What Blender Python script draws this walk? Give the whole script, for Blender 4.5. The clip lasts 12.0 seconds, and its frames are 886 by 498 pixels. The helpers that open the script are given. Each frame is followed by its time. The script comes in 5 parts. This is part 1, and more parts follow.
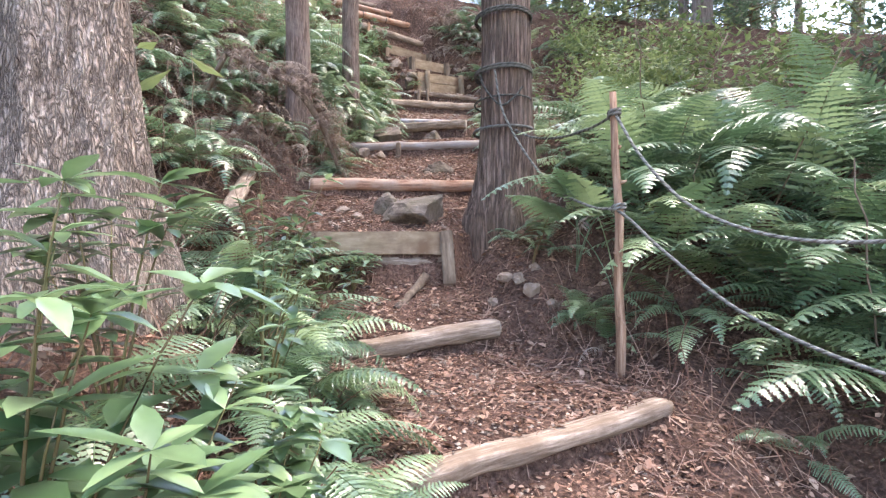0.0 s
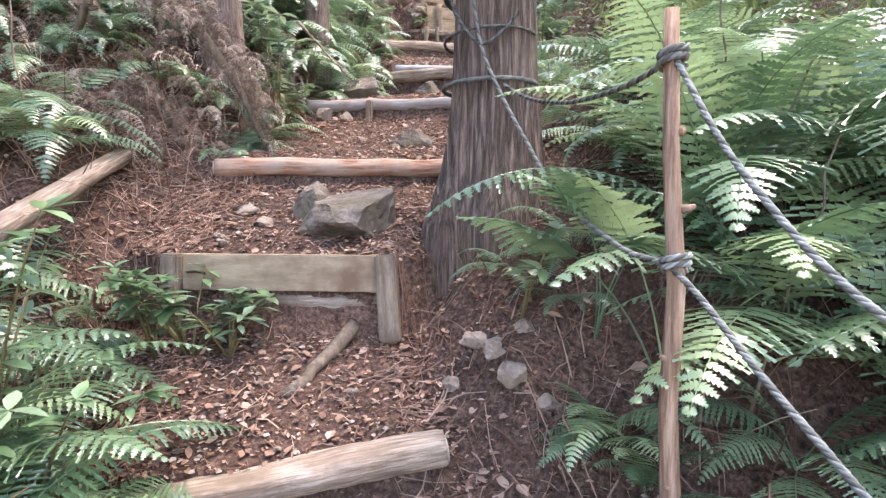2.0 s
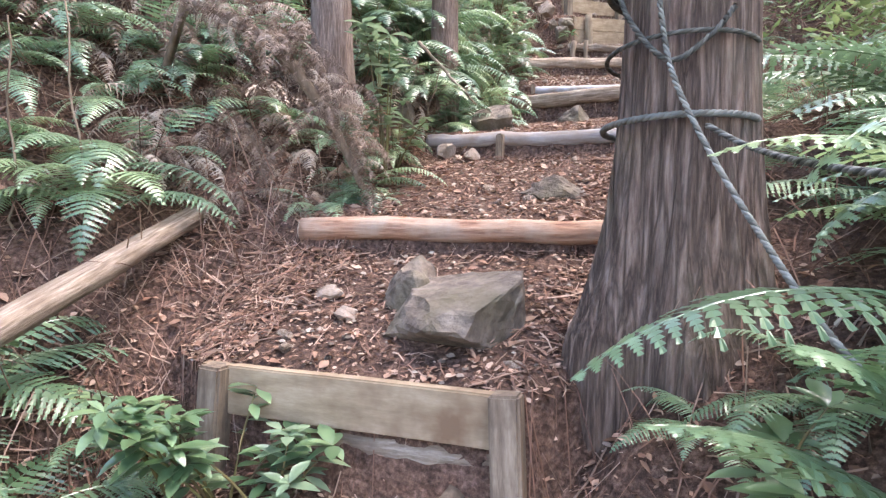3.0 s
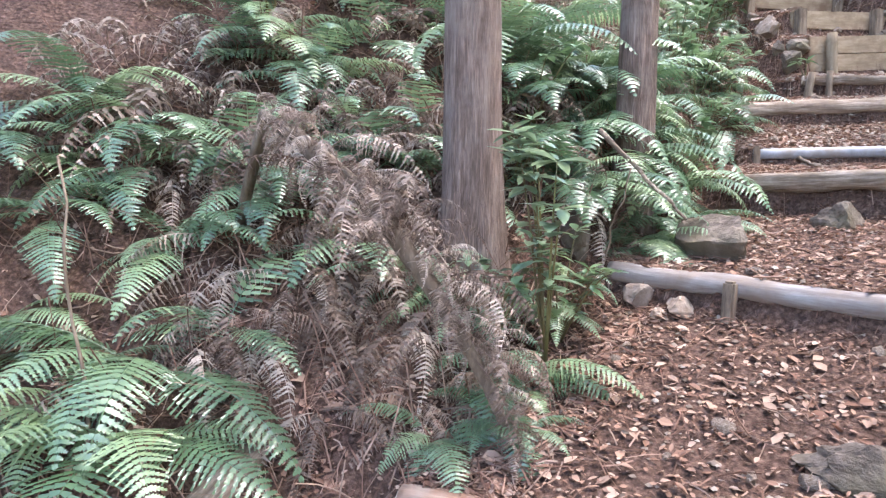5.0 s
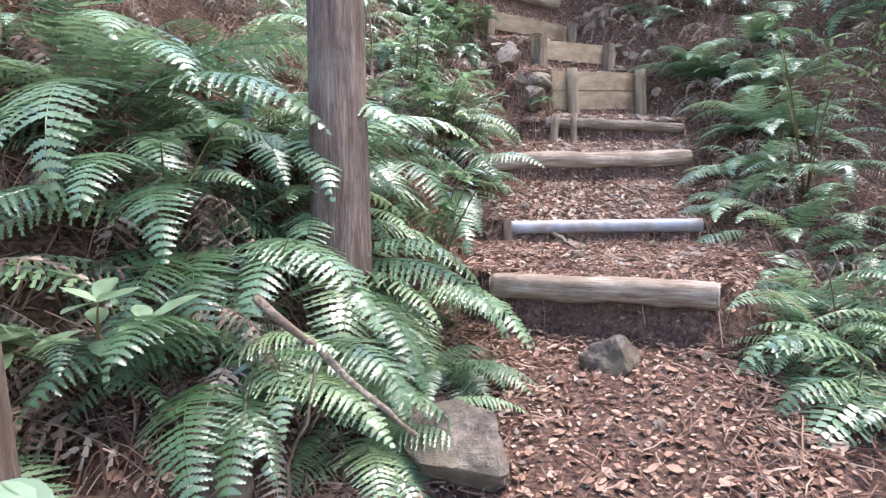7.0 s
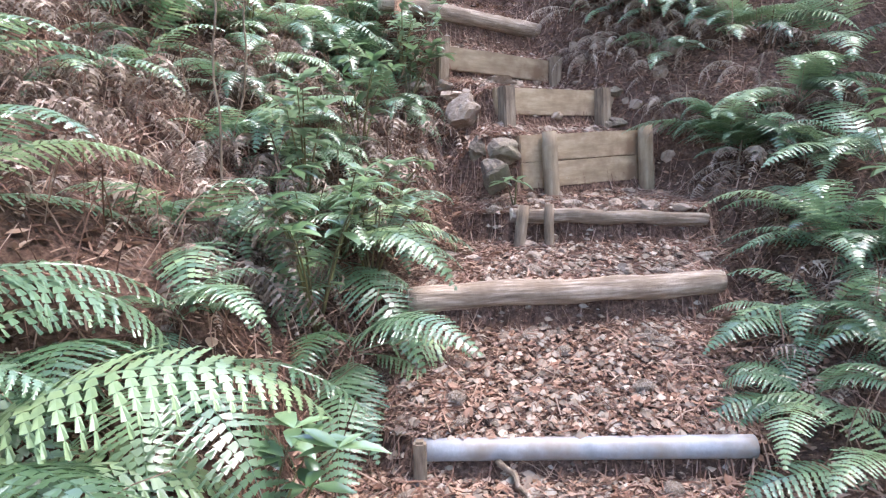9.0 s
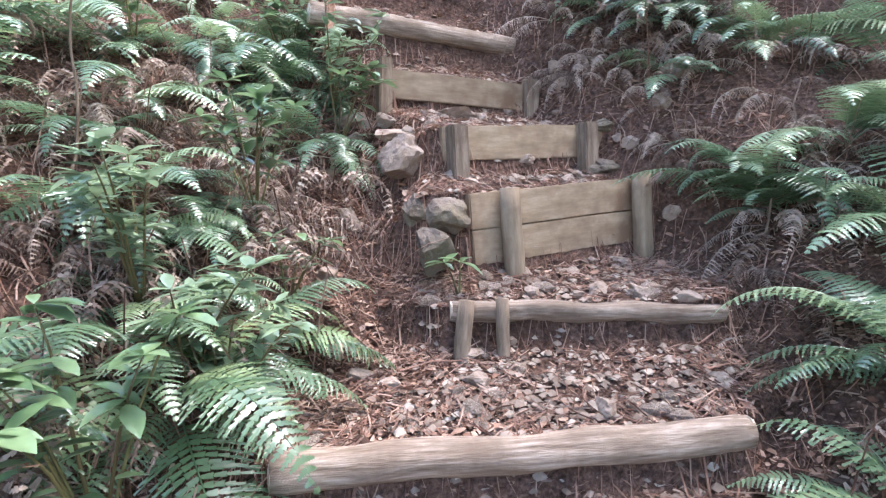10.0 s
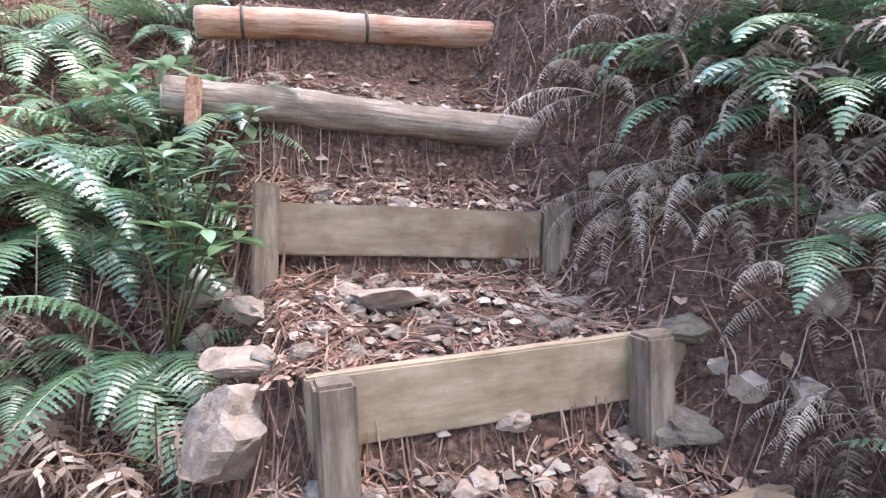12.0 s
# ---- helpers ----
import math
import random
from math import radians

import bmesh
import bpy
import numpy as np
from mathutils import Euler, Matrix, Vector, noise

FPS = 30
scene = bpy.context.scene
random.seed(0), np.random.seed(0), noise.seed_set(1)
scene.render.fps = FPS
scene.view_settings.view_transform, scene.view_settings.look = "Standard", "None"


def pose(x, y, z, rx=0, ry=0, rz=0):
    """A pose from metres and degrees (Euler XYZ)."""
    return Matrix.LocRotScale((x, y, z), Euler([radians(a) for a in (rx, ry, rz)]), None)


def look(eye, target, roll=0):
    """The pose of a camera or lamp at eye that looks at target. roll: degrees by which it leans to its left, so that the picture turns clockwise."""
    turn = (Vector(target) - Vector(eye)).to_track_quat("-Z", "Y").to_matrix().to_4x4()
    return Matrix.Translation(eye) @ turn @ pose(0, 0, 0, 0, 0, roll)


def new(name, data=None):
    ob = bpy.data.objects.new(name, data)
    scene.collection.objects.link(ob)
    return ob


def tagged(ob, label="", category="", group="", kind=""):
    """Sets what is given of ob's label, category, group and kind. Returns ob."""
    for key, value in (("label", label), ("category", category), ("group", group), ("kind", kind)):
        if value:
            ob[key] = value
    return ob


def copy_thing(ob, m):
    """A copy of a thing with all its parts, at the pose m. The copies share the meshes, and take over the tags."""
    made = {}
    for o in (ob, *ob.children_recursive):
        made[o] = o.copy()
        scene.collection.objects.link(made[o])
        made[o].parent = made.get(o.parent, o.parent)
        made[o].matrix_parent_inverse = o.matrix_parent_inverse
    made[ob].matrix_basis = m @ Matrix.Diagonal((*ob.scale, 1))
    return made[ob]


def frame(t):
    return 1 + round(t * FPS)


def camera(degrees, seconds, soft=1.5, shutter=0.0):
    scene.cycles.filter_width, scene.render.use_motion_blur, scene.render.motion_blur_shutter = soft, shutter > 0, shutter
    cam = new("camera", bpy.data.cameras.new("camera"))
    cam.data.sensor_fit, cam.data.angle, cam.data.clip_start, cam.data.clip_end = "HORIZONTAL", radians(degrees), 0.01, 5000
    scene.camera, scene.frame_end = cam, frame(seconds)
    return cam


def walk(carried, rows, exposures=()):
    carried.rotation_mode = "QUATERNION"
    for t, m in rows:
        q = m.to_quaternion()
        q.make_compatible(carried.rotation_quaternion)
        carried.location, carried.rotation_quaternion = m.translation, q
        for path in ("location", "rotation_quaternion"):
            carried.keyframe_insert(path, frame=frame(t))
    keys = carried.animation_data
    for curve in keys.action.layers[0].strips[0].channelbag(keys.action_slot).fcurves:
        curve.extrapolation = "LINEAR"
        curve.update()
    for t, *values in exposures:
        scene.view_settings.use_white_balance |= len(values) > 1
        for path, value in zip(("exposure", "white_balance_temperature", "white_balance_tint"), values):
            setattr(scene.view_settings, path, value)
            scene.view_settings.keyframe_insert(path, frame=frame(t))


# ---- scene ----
cam = camera(73.4, 12.0, soft=1.3)
METRES, EYE, TILT, LEAN, TURN = 10.0, 1.45, -1.0, 0.0, 0.0
ROWS = [
    (0.0, 0.0, 0.0, 0.0, -0.0, 0.0, -0.0),
    (0.5, 0.0116, 0.023, 0.0014, 2.74, -1.22, -0.28),
    (1.0, 0.0291, 0.0648, 0.0149, 3.5, -3.18, -0.04),
    (1.5, 0.0509, 0.1066, 0.0232, 3.67, -4.44, -0.05),
    (2.0, 0.0449, 0.1559, 0.0362, 4.57, -5.08, -0.18),
    (2.5, 0.0443, 0.2061, 0.0408, 6.83, -5.21, -0.36),
    (3.0, 0.033, 0.2446, 0.06, 17.88, -3.66, -0.83),
    (3.5, 0.0166, 0.2791, 0.081, 26.04, -3.28, -1.36),
    (5.5, -0.0248, 0.3781, 0.1372, 33.61, -4.06, -1.49),
    (6.0, -0.0357, 0.412, 0.1409, 30.65, -4.19, -1.52),
    (6.5, -0.0359, 0.438, 0.1821, 20.9, -4.78, -0.56),
    (7.0, -0.0304, 0.4767, 0.189, 11.4, -5.19, 0.16),
    (7.5, -0.0217, 0.5094, 0.2074, 12.33, -5.6, 0.26),
    (9.5, -0.0082, 0.6651, 0.2666, 11.85, -5.0, 0.99),
    (10.0, 0.002, 0.7124, 0.2819, 12.79, -4.85, 1.14),
    (10.5, 0.0008, 0.7613, 0.2913, 15.52, -4.04, 0.66),
    (11.0, 0.0048, 0.8031, 0.3271, 16.13, -3.98, 0.62),
    (11.5, 0.0101, 0.8464, 0.3407, 16.86, -3.42, 0.54),
    (12.0, 0.011, 0.8747, 0.3467, 21.4, -3.61, 0.15),
]
walk(cam, [(t, pose(0, 0, EYE, TILT, LEAN, TURN) @ pose(METRES * x, METRES * y, METRES * z, 90 + pitch, roll, yaw)) for t, x, y, z, yaw, pitch, roll in ROWS],
     exposures=[(0.0, 3.2, 7150, 20), (2.5, 3.42, 7050, 20), (3.5, 3.42, 6750, 18), (7.0, 3.25, 6400, 17), (10.0, 3.25, 6300, 18), (12.0, 3.3, 6250, 18)])

# ---- light ----
SUN_EL, SUN_ROT = radians(60), radians(62)
world = bpy.data.worlds.new("sky")
scene.world = world
world.use_nodes = True
wn = world.node_tree.nodes
sky = wn.new("ShaderNodeTexSky")
sky.sky_type, sky.sun_disc = "NISHITA", False
sky.sun_elevation, sky.sun_rotation = SUN_EL, SUN_ROT
sky.air_density, sky.dust_density, sky.ozone_density = 1.0, 1.0, 1.0
wn["Background"].inputs["Strength"].default_value = 0.15
world.node_tree.links.new(sky.outputs["Color"], wn["Background"].inputs["Color"])
sun = new("sun", bpy.data.lights.new("sun", "SUN"))
sun.data.energy, sun.data.angle, sun.data.color = 3.6, radians(50), (1.0, 0.96, 0.91)
sun.matrix_world = look((0, 0, 30), (0 - 10 * math.sin(SUN_ROT) / math.tan(SUN_EL), 0 - 10 * math.cos(SUN_ROT) / math.tan(SUN_EL), 20))

# ---- materials ----


def nodes_of(name):
    m = bpy.data.materials.new(name)
    m.use_nodes = True
    nt = m.node_tree
    return m, nt, nt.nodes["Principled BSDF"]


def add(nt, kind, **values):
    n = nt.nodes.new(kind)
    for key, value in values.items():
        n.inputs[key.replace("_", " ")].default_value = value
    return n


def ramp(nt, source, stops):
    r = nt.nodes.new("ShaderNodeValToRGB")
    while len(r.color_ramp.elements) < len(stops):
        r.color_ramp.elements.new(0.5)
    for e, (p, c) in zip(r.color_ramp.elements, stops):
        e.position, e.color = p, (*c, 1)
    nt.links.new(source, r.inputs["Fac"])
    return r.outputs["Color"]


def blend(nt, fac, a, b, mode="MIX"):
    n = nt.nodes.new("ShaderNodeMix")
    n.data_type, n.blend_type = "RGBA", mode
    for socket, value in ((n.inputs["Factor"], fac), (n.inputs["A"], a), (n.inputs["B"], b)):
        if isinstance(value, (int, float)):
            socket.default_value = value
        elif isinstance(value, tuple):
            socket.default_value = (*value, 1)
        else:
            nt.links.new(value, socket)
    return n.outputs["Result"]


def coords(nt, scale=(1, 1, 1), local=True):
    tc = nt.nodes.new("ShaderNodeTexCoord")
    mp = nt.nodes.new("ShaderNodeMapping")
    mp.inputs["Scale"].default_value = scale
    nt.links.new(tc.outputs["Object"], mp.inputs["Vector"])
    return mp.outputs["Vector"]


def noise_tex(nt, vec, scale, detail=4.0, rough=0.6):
    n = add(nt, "ShaderNodeTexNoise", Scale=scale, Detail=detail, Roughness=rough)
    nt.links.new(vec, n.inputs["Vector"])
    return n.outputs["Fac"]


def bump(nt, bsdf, height, strength, distance=0.01):
    b = add(nt, "ShaderNodeBump", Strength=strength, Distance=distance)
    nt.links.new(height, b.inputs["Height"])
    nt.links.new(b.outputs["Normal"], bsdf.inputs["Normal"])


def surface(name, dark, mid, light, scale, stretch=(1, 1, 1), rough=0.85, relief=0.6, distance=0.01, stain=None, stain_scale=2.0, spec=0.3):
    """Mottled surface: three tones by noise, a second larger noise for stains, relief from both."""
    m, nt, b = nodes_of(name)
    v = coords(nt, stretch)
    fine = noise_tex(nt, v, scale, 6, 0.7)
    col = ramp(nt, fine, [(0.35, dark), (0.5, mid), (0.65, light)])
    if stain:
        big = noise_tex(nt, coords(nt), stain_scale, 4, 0.6)
        fac = ramp(nt, big, [(0.45, (0, 0, 0)), (0.68, (1, 1, 1))])
        col = blend(nt, fac, col, stain)
    oi = nt.nodes.new("ShaderNodeObjectInfo")
    tone = ramp(nt, oi.outputs["Random"], [(0.0, (0.82, 0.82, 0.82)), (1.0, (1.12, 1.1, 1.08))])
    col = blend(nt, 1.0, col, tone, "MULTIPLY")
    nt.links.new(col, b.inputs["Base Color"])
    b.inputs["Roughness"].default_value, b.inputs["Specular IOR Level"].default_value = rough, spec
    bump(nt, b, fine, relief, distance)
    return m


def foliage(name, a, b_, c, rough=0.42, through_light=0.3, island=False, spec=0.5, coat=0.0):
    """Leaf: tone by object (or by island), mottling, gloss and some light let through."""
    m, nt, b = nodes_of(name)
    if island:
        rnd = nt.nodes.new("ShaderNodeNewGeometry").outputs["Random Per Island"]
    else:
        rnd = nt.nodes.new("ShaderNodeObjectInfo").outputs["Random"]
    col = ramp(nt, rnd, [(0.0, a), (0.55, b_), (1.0, c)])
    spot = noise_tex(nt, coords(nt), 14.0, 3, 0.6)
    col = blend(nt, 1.0, col, ramp(nt, spot, [(0.3, (0.72, 0.75, 0.72)), (0.7, (1.2, 1.18, 1.1))]), "MULTIPLY")
    nt.links.new(col, b.inputs["Base Color"])
    b.inputs["Roughness"].default_value, b.inputs["Specular IOR Level"].default_value = rough, spec
    b.inputs["Coat Weight"].default_value, b.inputs["Coat Roughness"].default_value = coat, rough
    tr = nt.nodes.new("ShaderNodeBsdfTranslucent")
    nt.links.new(col, tr.inputs["Color"])
    mix = nt.nodes.new("ShaderNodeMixShader")
    mix.inputs["Fac"].default_value = through_light
    nt.links.new(b.outputs["BSDF"], mix.inputs[1])
    nt.links.new(tr.outputs["BSDF"], mix.inputs[2])
    nt.links.new(mix.outputs["Shader"], nt.nodes["Material Output"].inputs["Surface"])
    return m


def bark(name, dark, mid, light, stretch, scale, crack, crack_stretch, relief=1.0, stain=(0.2, 0.18, 0.12), lichen=0.6, depth=0.4, bend=0.3):
    """Bark: stretched fibres, dark cracks between plates, patches of lichen."""
    m, nt, b = nodes_of(name)
    fine = noise_tex(nt, coords(nt, stretch), scale, 8, 0.75)
    col = ramp(nt, fine, [(0.36, dark), (0.5, mid), (0.64, light)])
    warp = add(nt, "ShaderNodeTexNoise", Scale=7.0, Detail=3.0)
    base = coords(nt, crack_stretch)
    nt.links.new(base, warp.inputs["Vector"])
    shift = nt.nodes.new("ShaderNodeMix")
    shift.data_type, shift.blend_type = "RGBA", "LINEAR_LIGHT"
    shift.inputs["Factor"].default_value = bend
    nt.links.new(base, shift.inputs["A"])
    nt.links.new(warp.outputs["Color"], shift.inputs["B"])
    vor = nt.nodes.new("ShaderNodeTexVoronoi")
    vor.feature = "DISTANCE_TO_EDGE"
    vor.inputs["Scale"].default_value = crack
    nt.links.new(shift.outputs["Result"], vor.inputs["Vector"])
    plate = ramp(nt, vor.outputs["Distance"], [(0.0, (depth, depth, depth)), (0.16, (0.5 + depth / 2, 0.5 + depth / 2, 0.5 + depth / 2)), (0.4, (1.05, 1.05, 1.05))])
    col = blend(nt, 1.0, col, plate, "MULTIPLY")
    big = noise_tex(nt, coords(nt), 3.5, 5, 0.65)
    col = blend(nt, ramp(nt, big, [(0.5, (0, 0, 0)), (0.7, (lichen, lichen, lichen))]), col, stain)
    nt.links.new(col, b.inputs["Base Color"])
    b.inputs["Roughness"].default_value, b.inputs["Specular IOR Level"].default_value = 0.9, 0.25
    height = blend(nt, 0.5, fine, plate)
    bump(nt, b, height, relief, 0.03)
    return m


def soil(name):
    """Forest soil: crumbs, fibres and damp patches, with strong relief."""
    m, nt, b = nodes_of(name)
    v = coords(nt)
    fine, crumb, big = noise_tex(nt, v, 55, 8, 0.75), noise_tex(nt, v, 14, 6, 0.7), noise_tex(nt, v, 1.4, 4, 0.6)
    col = ramp(nt, fine, [(0.34, (0.03, 0.017, 0.013)), (0.5, (0.105, 0.062, 0.047)), (0.66, (0.215, 0.14, 0.112))])
    col = blend(nt, 1.0, col, ramp(nt, crumb, [(0.3, (0.55, 0.52, 0.5)), (0.7, (1.35, 1.3, 1.25))]), "MULTIPLY")
    col = blend(nt, ramp(nt, big, [(0.45, (0, 0, 0)), (0.7, (0.6, 0.6, 0.6))]), col, (0.07, 0.04, 0.028))
    vor = add(nt, "ShaderNodeTexVoronoi", Scale=38.0)
    nt.links.new(v, vor.inputs["Vector"])
    height = blend(nt, 0.45, blend(nt, 0.5, fine, crumb), vor.outputs["Distance"])
    nt.links.new(col, b.inputs["Base Color"])
    b.inputs["Roughness"].default_value, b.inputs["Specular IOR Level"].default_value = 0.95, 0.2
    bump(nt, b, height, 1.0, 0.045)
    return m


EARTH = soil("earth")
LITTER = foliage("dry_leaf", (0.16, 0.08, 0.057), (0.30, 0.18, 0.135), (0.41, 0.29, 0.235), rough=0.7, through_light=0.1, island=True, spec=0.2)
TWIG = foliage("dry_twig", (0.085, 0.042, 0.031), (0.2, 0.11, 0.083), (0.32, 0.22, 0.18), rough=0.75, through_light=0.0, island=True, spec=0.2)
GRAVEL = foliage("gravel", (0.12, 0.083, 0.066), (0.225, 0.172, 0.145), (0.35, 0.29, 0.252), rough=0.85, through_light=0.0, island=True, spec=0.25)
STONE = surface("stone", (0.15, 0.105, 0.08), (0.285, 0.22, 0.178), (0.44, 0.37, 0.315), 9, rough=0.85, relief=1.0, distance=0.018, stain=(0.19, 0.135, 0.097), stain_scale=6)
ROCK = surface("rock", (0.07, 0.053, 0.042), (0.145, 0.112, 0.09), (0.235, 0.188, 0.155), 11, rough=0.85, relief=1.0, distance=0.025, stain=(0.11, 0.09, 0.058), stain_scale=4)
CEDAR_BARK = bark("cedar_bark", (0.105, 0.066, 0.05), (0.20, 0.135, 0.105), (0.30, 0.222, 0.182), (6, 6, 0.5), 8, 6, (4.0, 4.0, 0.3), stain=(0.17, 0.14, 0.09), lichen=0.4, depth=0.34, bend=0.2)
SMOOTH_BARK = bark("smooth_bark", (0.105, 0.068, 0.054), (0.195, 0.135, 0.11), (0.29, 0.215, 0.182), (5, 5, 0.5), 8, 8, (4.5, 4.5, 0.4), relief=0.8, stain=(0.27, 0.22, 0.19), lichen=0.5, depth=0.62)
SCALY_BARK = bark("scaly_bark", (0.17, 0.125, 0.10), (0.34, 0.27, 0.23), (0.50, 0.425, 0.375), (2.2, 2.2, 0.9), 12, 9, (3.2, 3.2, 1.0), stain=(0.38, 0.31, 0.26), lichen=0.45, depth=0.24, bend=0.3)
FAR_BARK = surface("far_bark", (0.10, 0.08, 0.07), (0.20, 0.165, 0.15), (0.30, 0.26, 0.24), 8, (4, 4, 0.6), rough=0.9, relief=0.5)
GREY_LOG = surface("weathered_log", (0.125, 0.088, 0.063), (0.265, 0.203, 0.156), (0.42, 0.345, 0.285), 7, (10, 0.7, 10), rough=0.85, relief=0.8, distance=0.012, stain=(0.16, 0.115, 0.083), stain_scale=5)
PALE_LOG = surface("peeled_log", (0.17, 0.14, 0.125), (0.26, 0.23, 0.215), (0.35, 0.32, 0.305), 6, (6, 0.6, 6), rough=0.7, relief=0.5, distance=0.01, stain=(0.21, 0.16, 0.13), stain_scale=5)
RED_LOG = surface("fresh_log", (0.15, 0.07, 0.045), (0.31, 0.165, 0.105), (0.46, 0.29, 0.2), 6, (8, 0.7, 8), rough=0.75, relief=0.7, distance=0.012, stain=(0.36, 0.27, 0.21), stain_scale=5)
BOARD = surface("board", (0.19, 0.135, 0.086), (0.26, 0.195, 0.13), (0.33, 0.255, 0.18), 5, (0.8, 4, 4), rough=0.8, relief=0.3, distance=0.004, stain=(0.145, 0.09, 0.055), stain_scale=5)
POST_WOOD = surface("stake_wood", (0.10, 0.073, 0.054), (0.18, 0.133, 0.096), (0.27, 0.21, 0.158), 6, (5, 5, 0.7), rough=0.85, relief=0.6, distance=0.006, stain=(0.11, 0.076, 0.053), stain_scale=6)
TAN_POST = surface("round_stake_wood", (0.175, 0.128, 0.085), (0.25, 0.188, 0.128), (0.32, 0.25, 0.178), 5, (5, 5, 0.7), rough=0.8, relief=0.4, distance=0.005, stain=(0.15, 0.10, 0.066), stain_scale=5)
POLE_WOOD = surface("pole_wood", (0.10, 0.055, 0.037), (0.22, 0.135, 0.09), (0.34, 0.235, 0.17), 6, (9, 9, 0.7), rough=0.8, relief=0.7, distance=0.01)
END_GRAIN = surface("end_grain", (0.25, 0.20, 0.15), (0.42, 0.35, 0.28), (0.55, 0.48, 0.40), 30, rough=0.9, relief=0.4)
PIPE = surface("grey_pipe", (0.15, 0.15, 0.165), (0.20, 0.205, 0.225), (0.27, 0.275, 0.30), 10, rough=0.5, relief=0.08, stain=(0.17, 0.135, 0.11), stain_scale=6, spec=0.5)
ROPE = foliage("rope_fibre", (0.05, 0.05, 0.046), (0.2, 0.2, 0.195), (0.36, 0.36, 0.355), rough=0.9, through_light=0.0, island=True, spec=0.2)
DARK_ROPE = foliage("dark_rope_fibre", (0.03, 0.03, 0.028), (0.09, 0.087, 0.08), (0.22, 0.215, 0.21), rough=0.9, through_light=0.0, island=True, spec=0.2)
WIRE = surface("rusty_wire", (0.03, 0.025, 0.02), (0.06, 0.045, 0.04), (0.1, 0.07, 0.05), 30, rough=0.6, relief=0.2)
FERN = foliage("fern_green", (0.06, 0.12, 0.055), (0.145, 0.235, 0.135), (0.27, 0.36, 0.19), rough=0.33, through_light=0.36, spec=1.0, coat=0.45)
FERN_STEM = foliage("fern_stem", (0.07, 0.05, 0.02), (0.12, 0.09, 0.035), (0.14, 0.13, 0.05), rough=0.6, through_light=0.0)
DEAD_FERN = foliage("fern_dead", (0.10, 0.065, 0.052), (0.25, 0.18, 0.15), (0.44, 0.355, 0.31), rough=0.65, through_light=0.2, spec=0.25)
THICKET = foliage("fern_stand", (0.06, 0.12, 0.055), (0.145, 0.235, 0.135), (0.27, 0.36, 0.19), rough=0.33, through_light=0.36, spec=1.0, coat=0.45, island=True)
THICKET_DEAD = foliage("fern_stand_dead", (0.10, 0.065, 0.052), (0.25, 0.18, 0.15), (0.44, 0.355, 0.31), rough=0.65, through_light=0.2, spec=0.25, island=True)
BROADLEAF = foliage("broad_leaf", (0.05, 0.105, 0.045), (0.115, 0.195, 0.095), (0.21, 0.31, 0.16), rough=0.28, through_light=0.3, island=True, spec=1.0, coat=0.6)
PALE_LEAF = foliage("pale_leaf", (0.13, 0.19, 0.11), (0.20, 0.28, 0.18), (0.29, 0.38, 0.25), rough=0.28, through_light=0.35, island=True, spec=1.0)
FAR_LEAF = foliage("far_leaf", (0.06, 0.11, 0.075), (0.12, 0.19, 0.125), (0.20, 0.28, 0.17), rough=0.45, through_light=0.4, island=True, spec=0.6)
# sunlight on the bushes, put into a paler, yellower leaf colour than FAR_LEAF
LIGHT_LEAF = foliage("sunny_leaf", (0.10, 0.145, 0.06), (0.17, 0.225, 0.095), (0.25, 0.30, 0.14), rough=0.45, through_light=0.45, island=True)

# ---- mesh helpers ----


def mesh_of(name, verts, faces, material, smooth=False):
    me = bpy.data.meshes.new(name)
    me.from_pydata([tuple(v) for v in verts], [], faces)
    me.materials.append(material)
    if smooth:
        me.polygons.foreach_set("use_smooth", [True] * len(me.polygons))
    me.update()
    return me


def part(name, data, material=None, parent=None, label="", m=None):
    """One mesh object (from a bmesh or a mesh) under a thing or a part."""
    if isinstance(data, bmesh.types.BMesh):
        me = bpy.data.meshes.new(name)
        data.to_mesh(me)
        data.free()
        me.materials.append(material)
        data = me
    ob = new(name, data)
    if m is not None:
        ob.matrix_basis = m
    ob.parent = parent
    return tagged(ob, label=label)


def thing(name, at, label, category, group="", kind="", m=None):
    ob = new(name)
    ob.empty_display_size = 0.1
    ob.matrix_basis = m if m is not None else Matrix.Translation(at)
    return tagged(ob, label, category, group, kind)


def fbm(p, octaves=3):
    return noise.fractal(Vector(p), 1.0, 2.0, octaves)


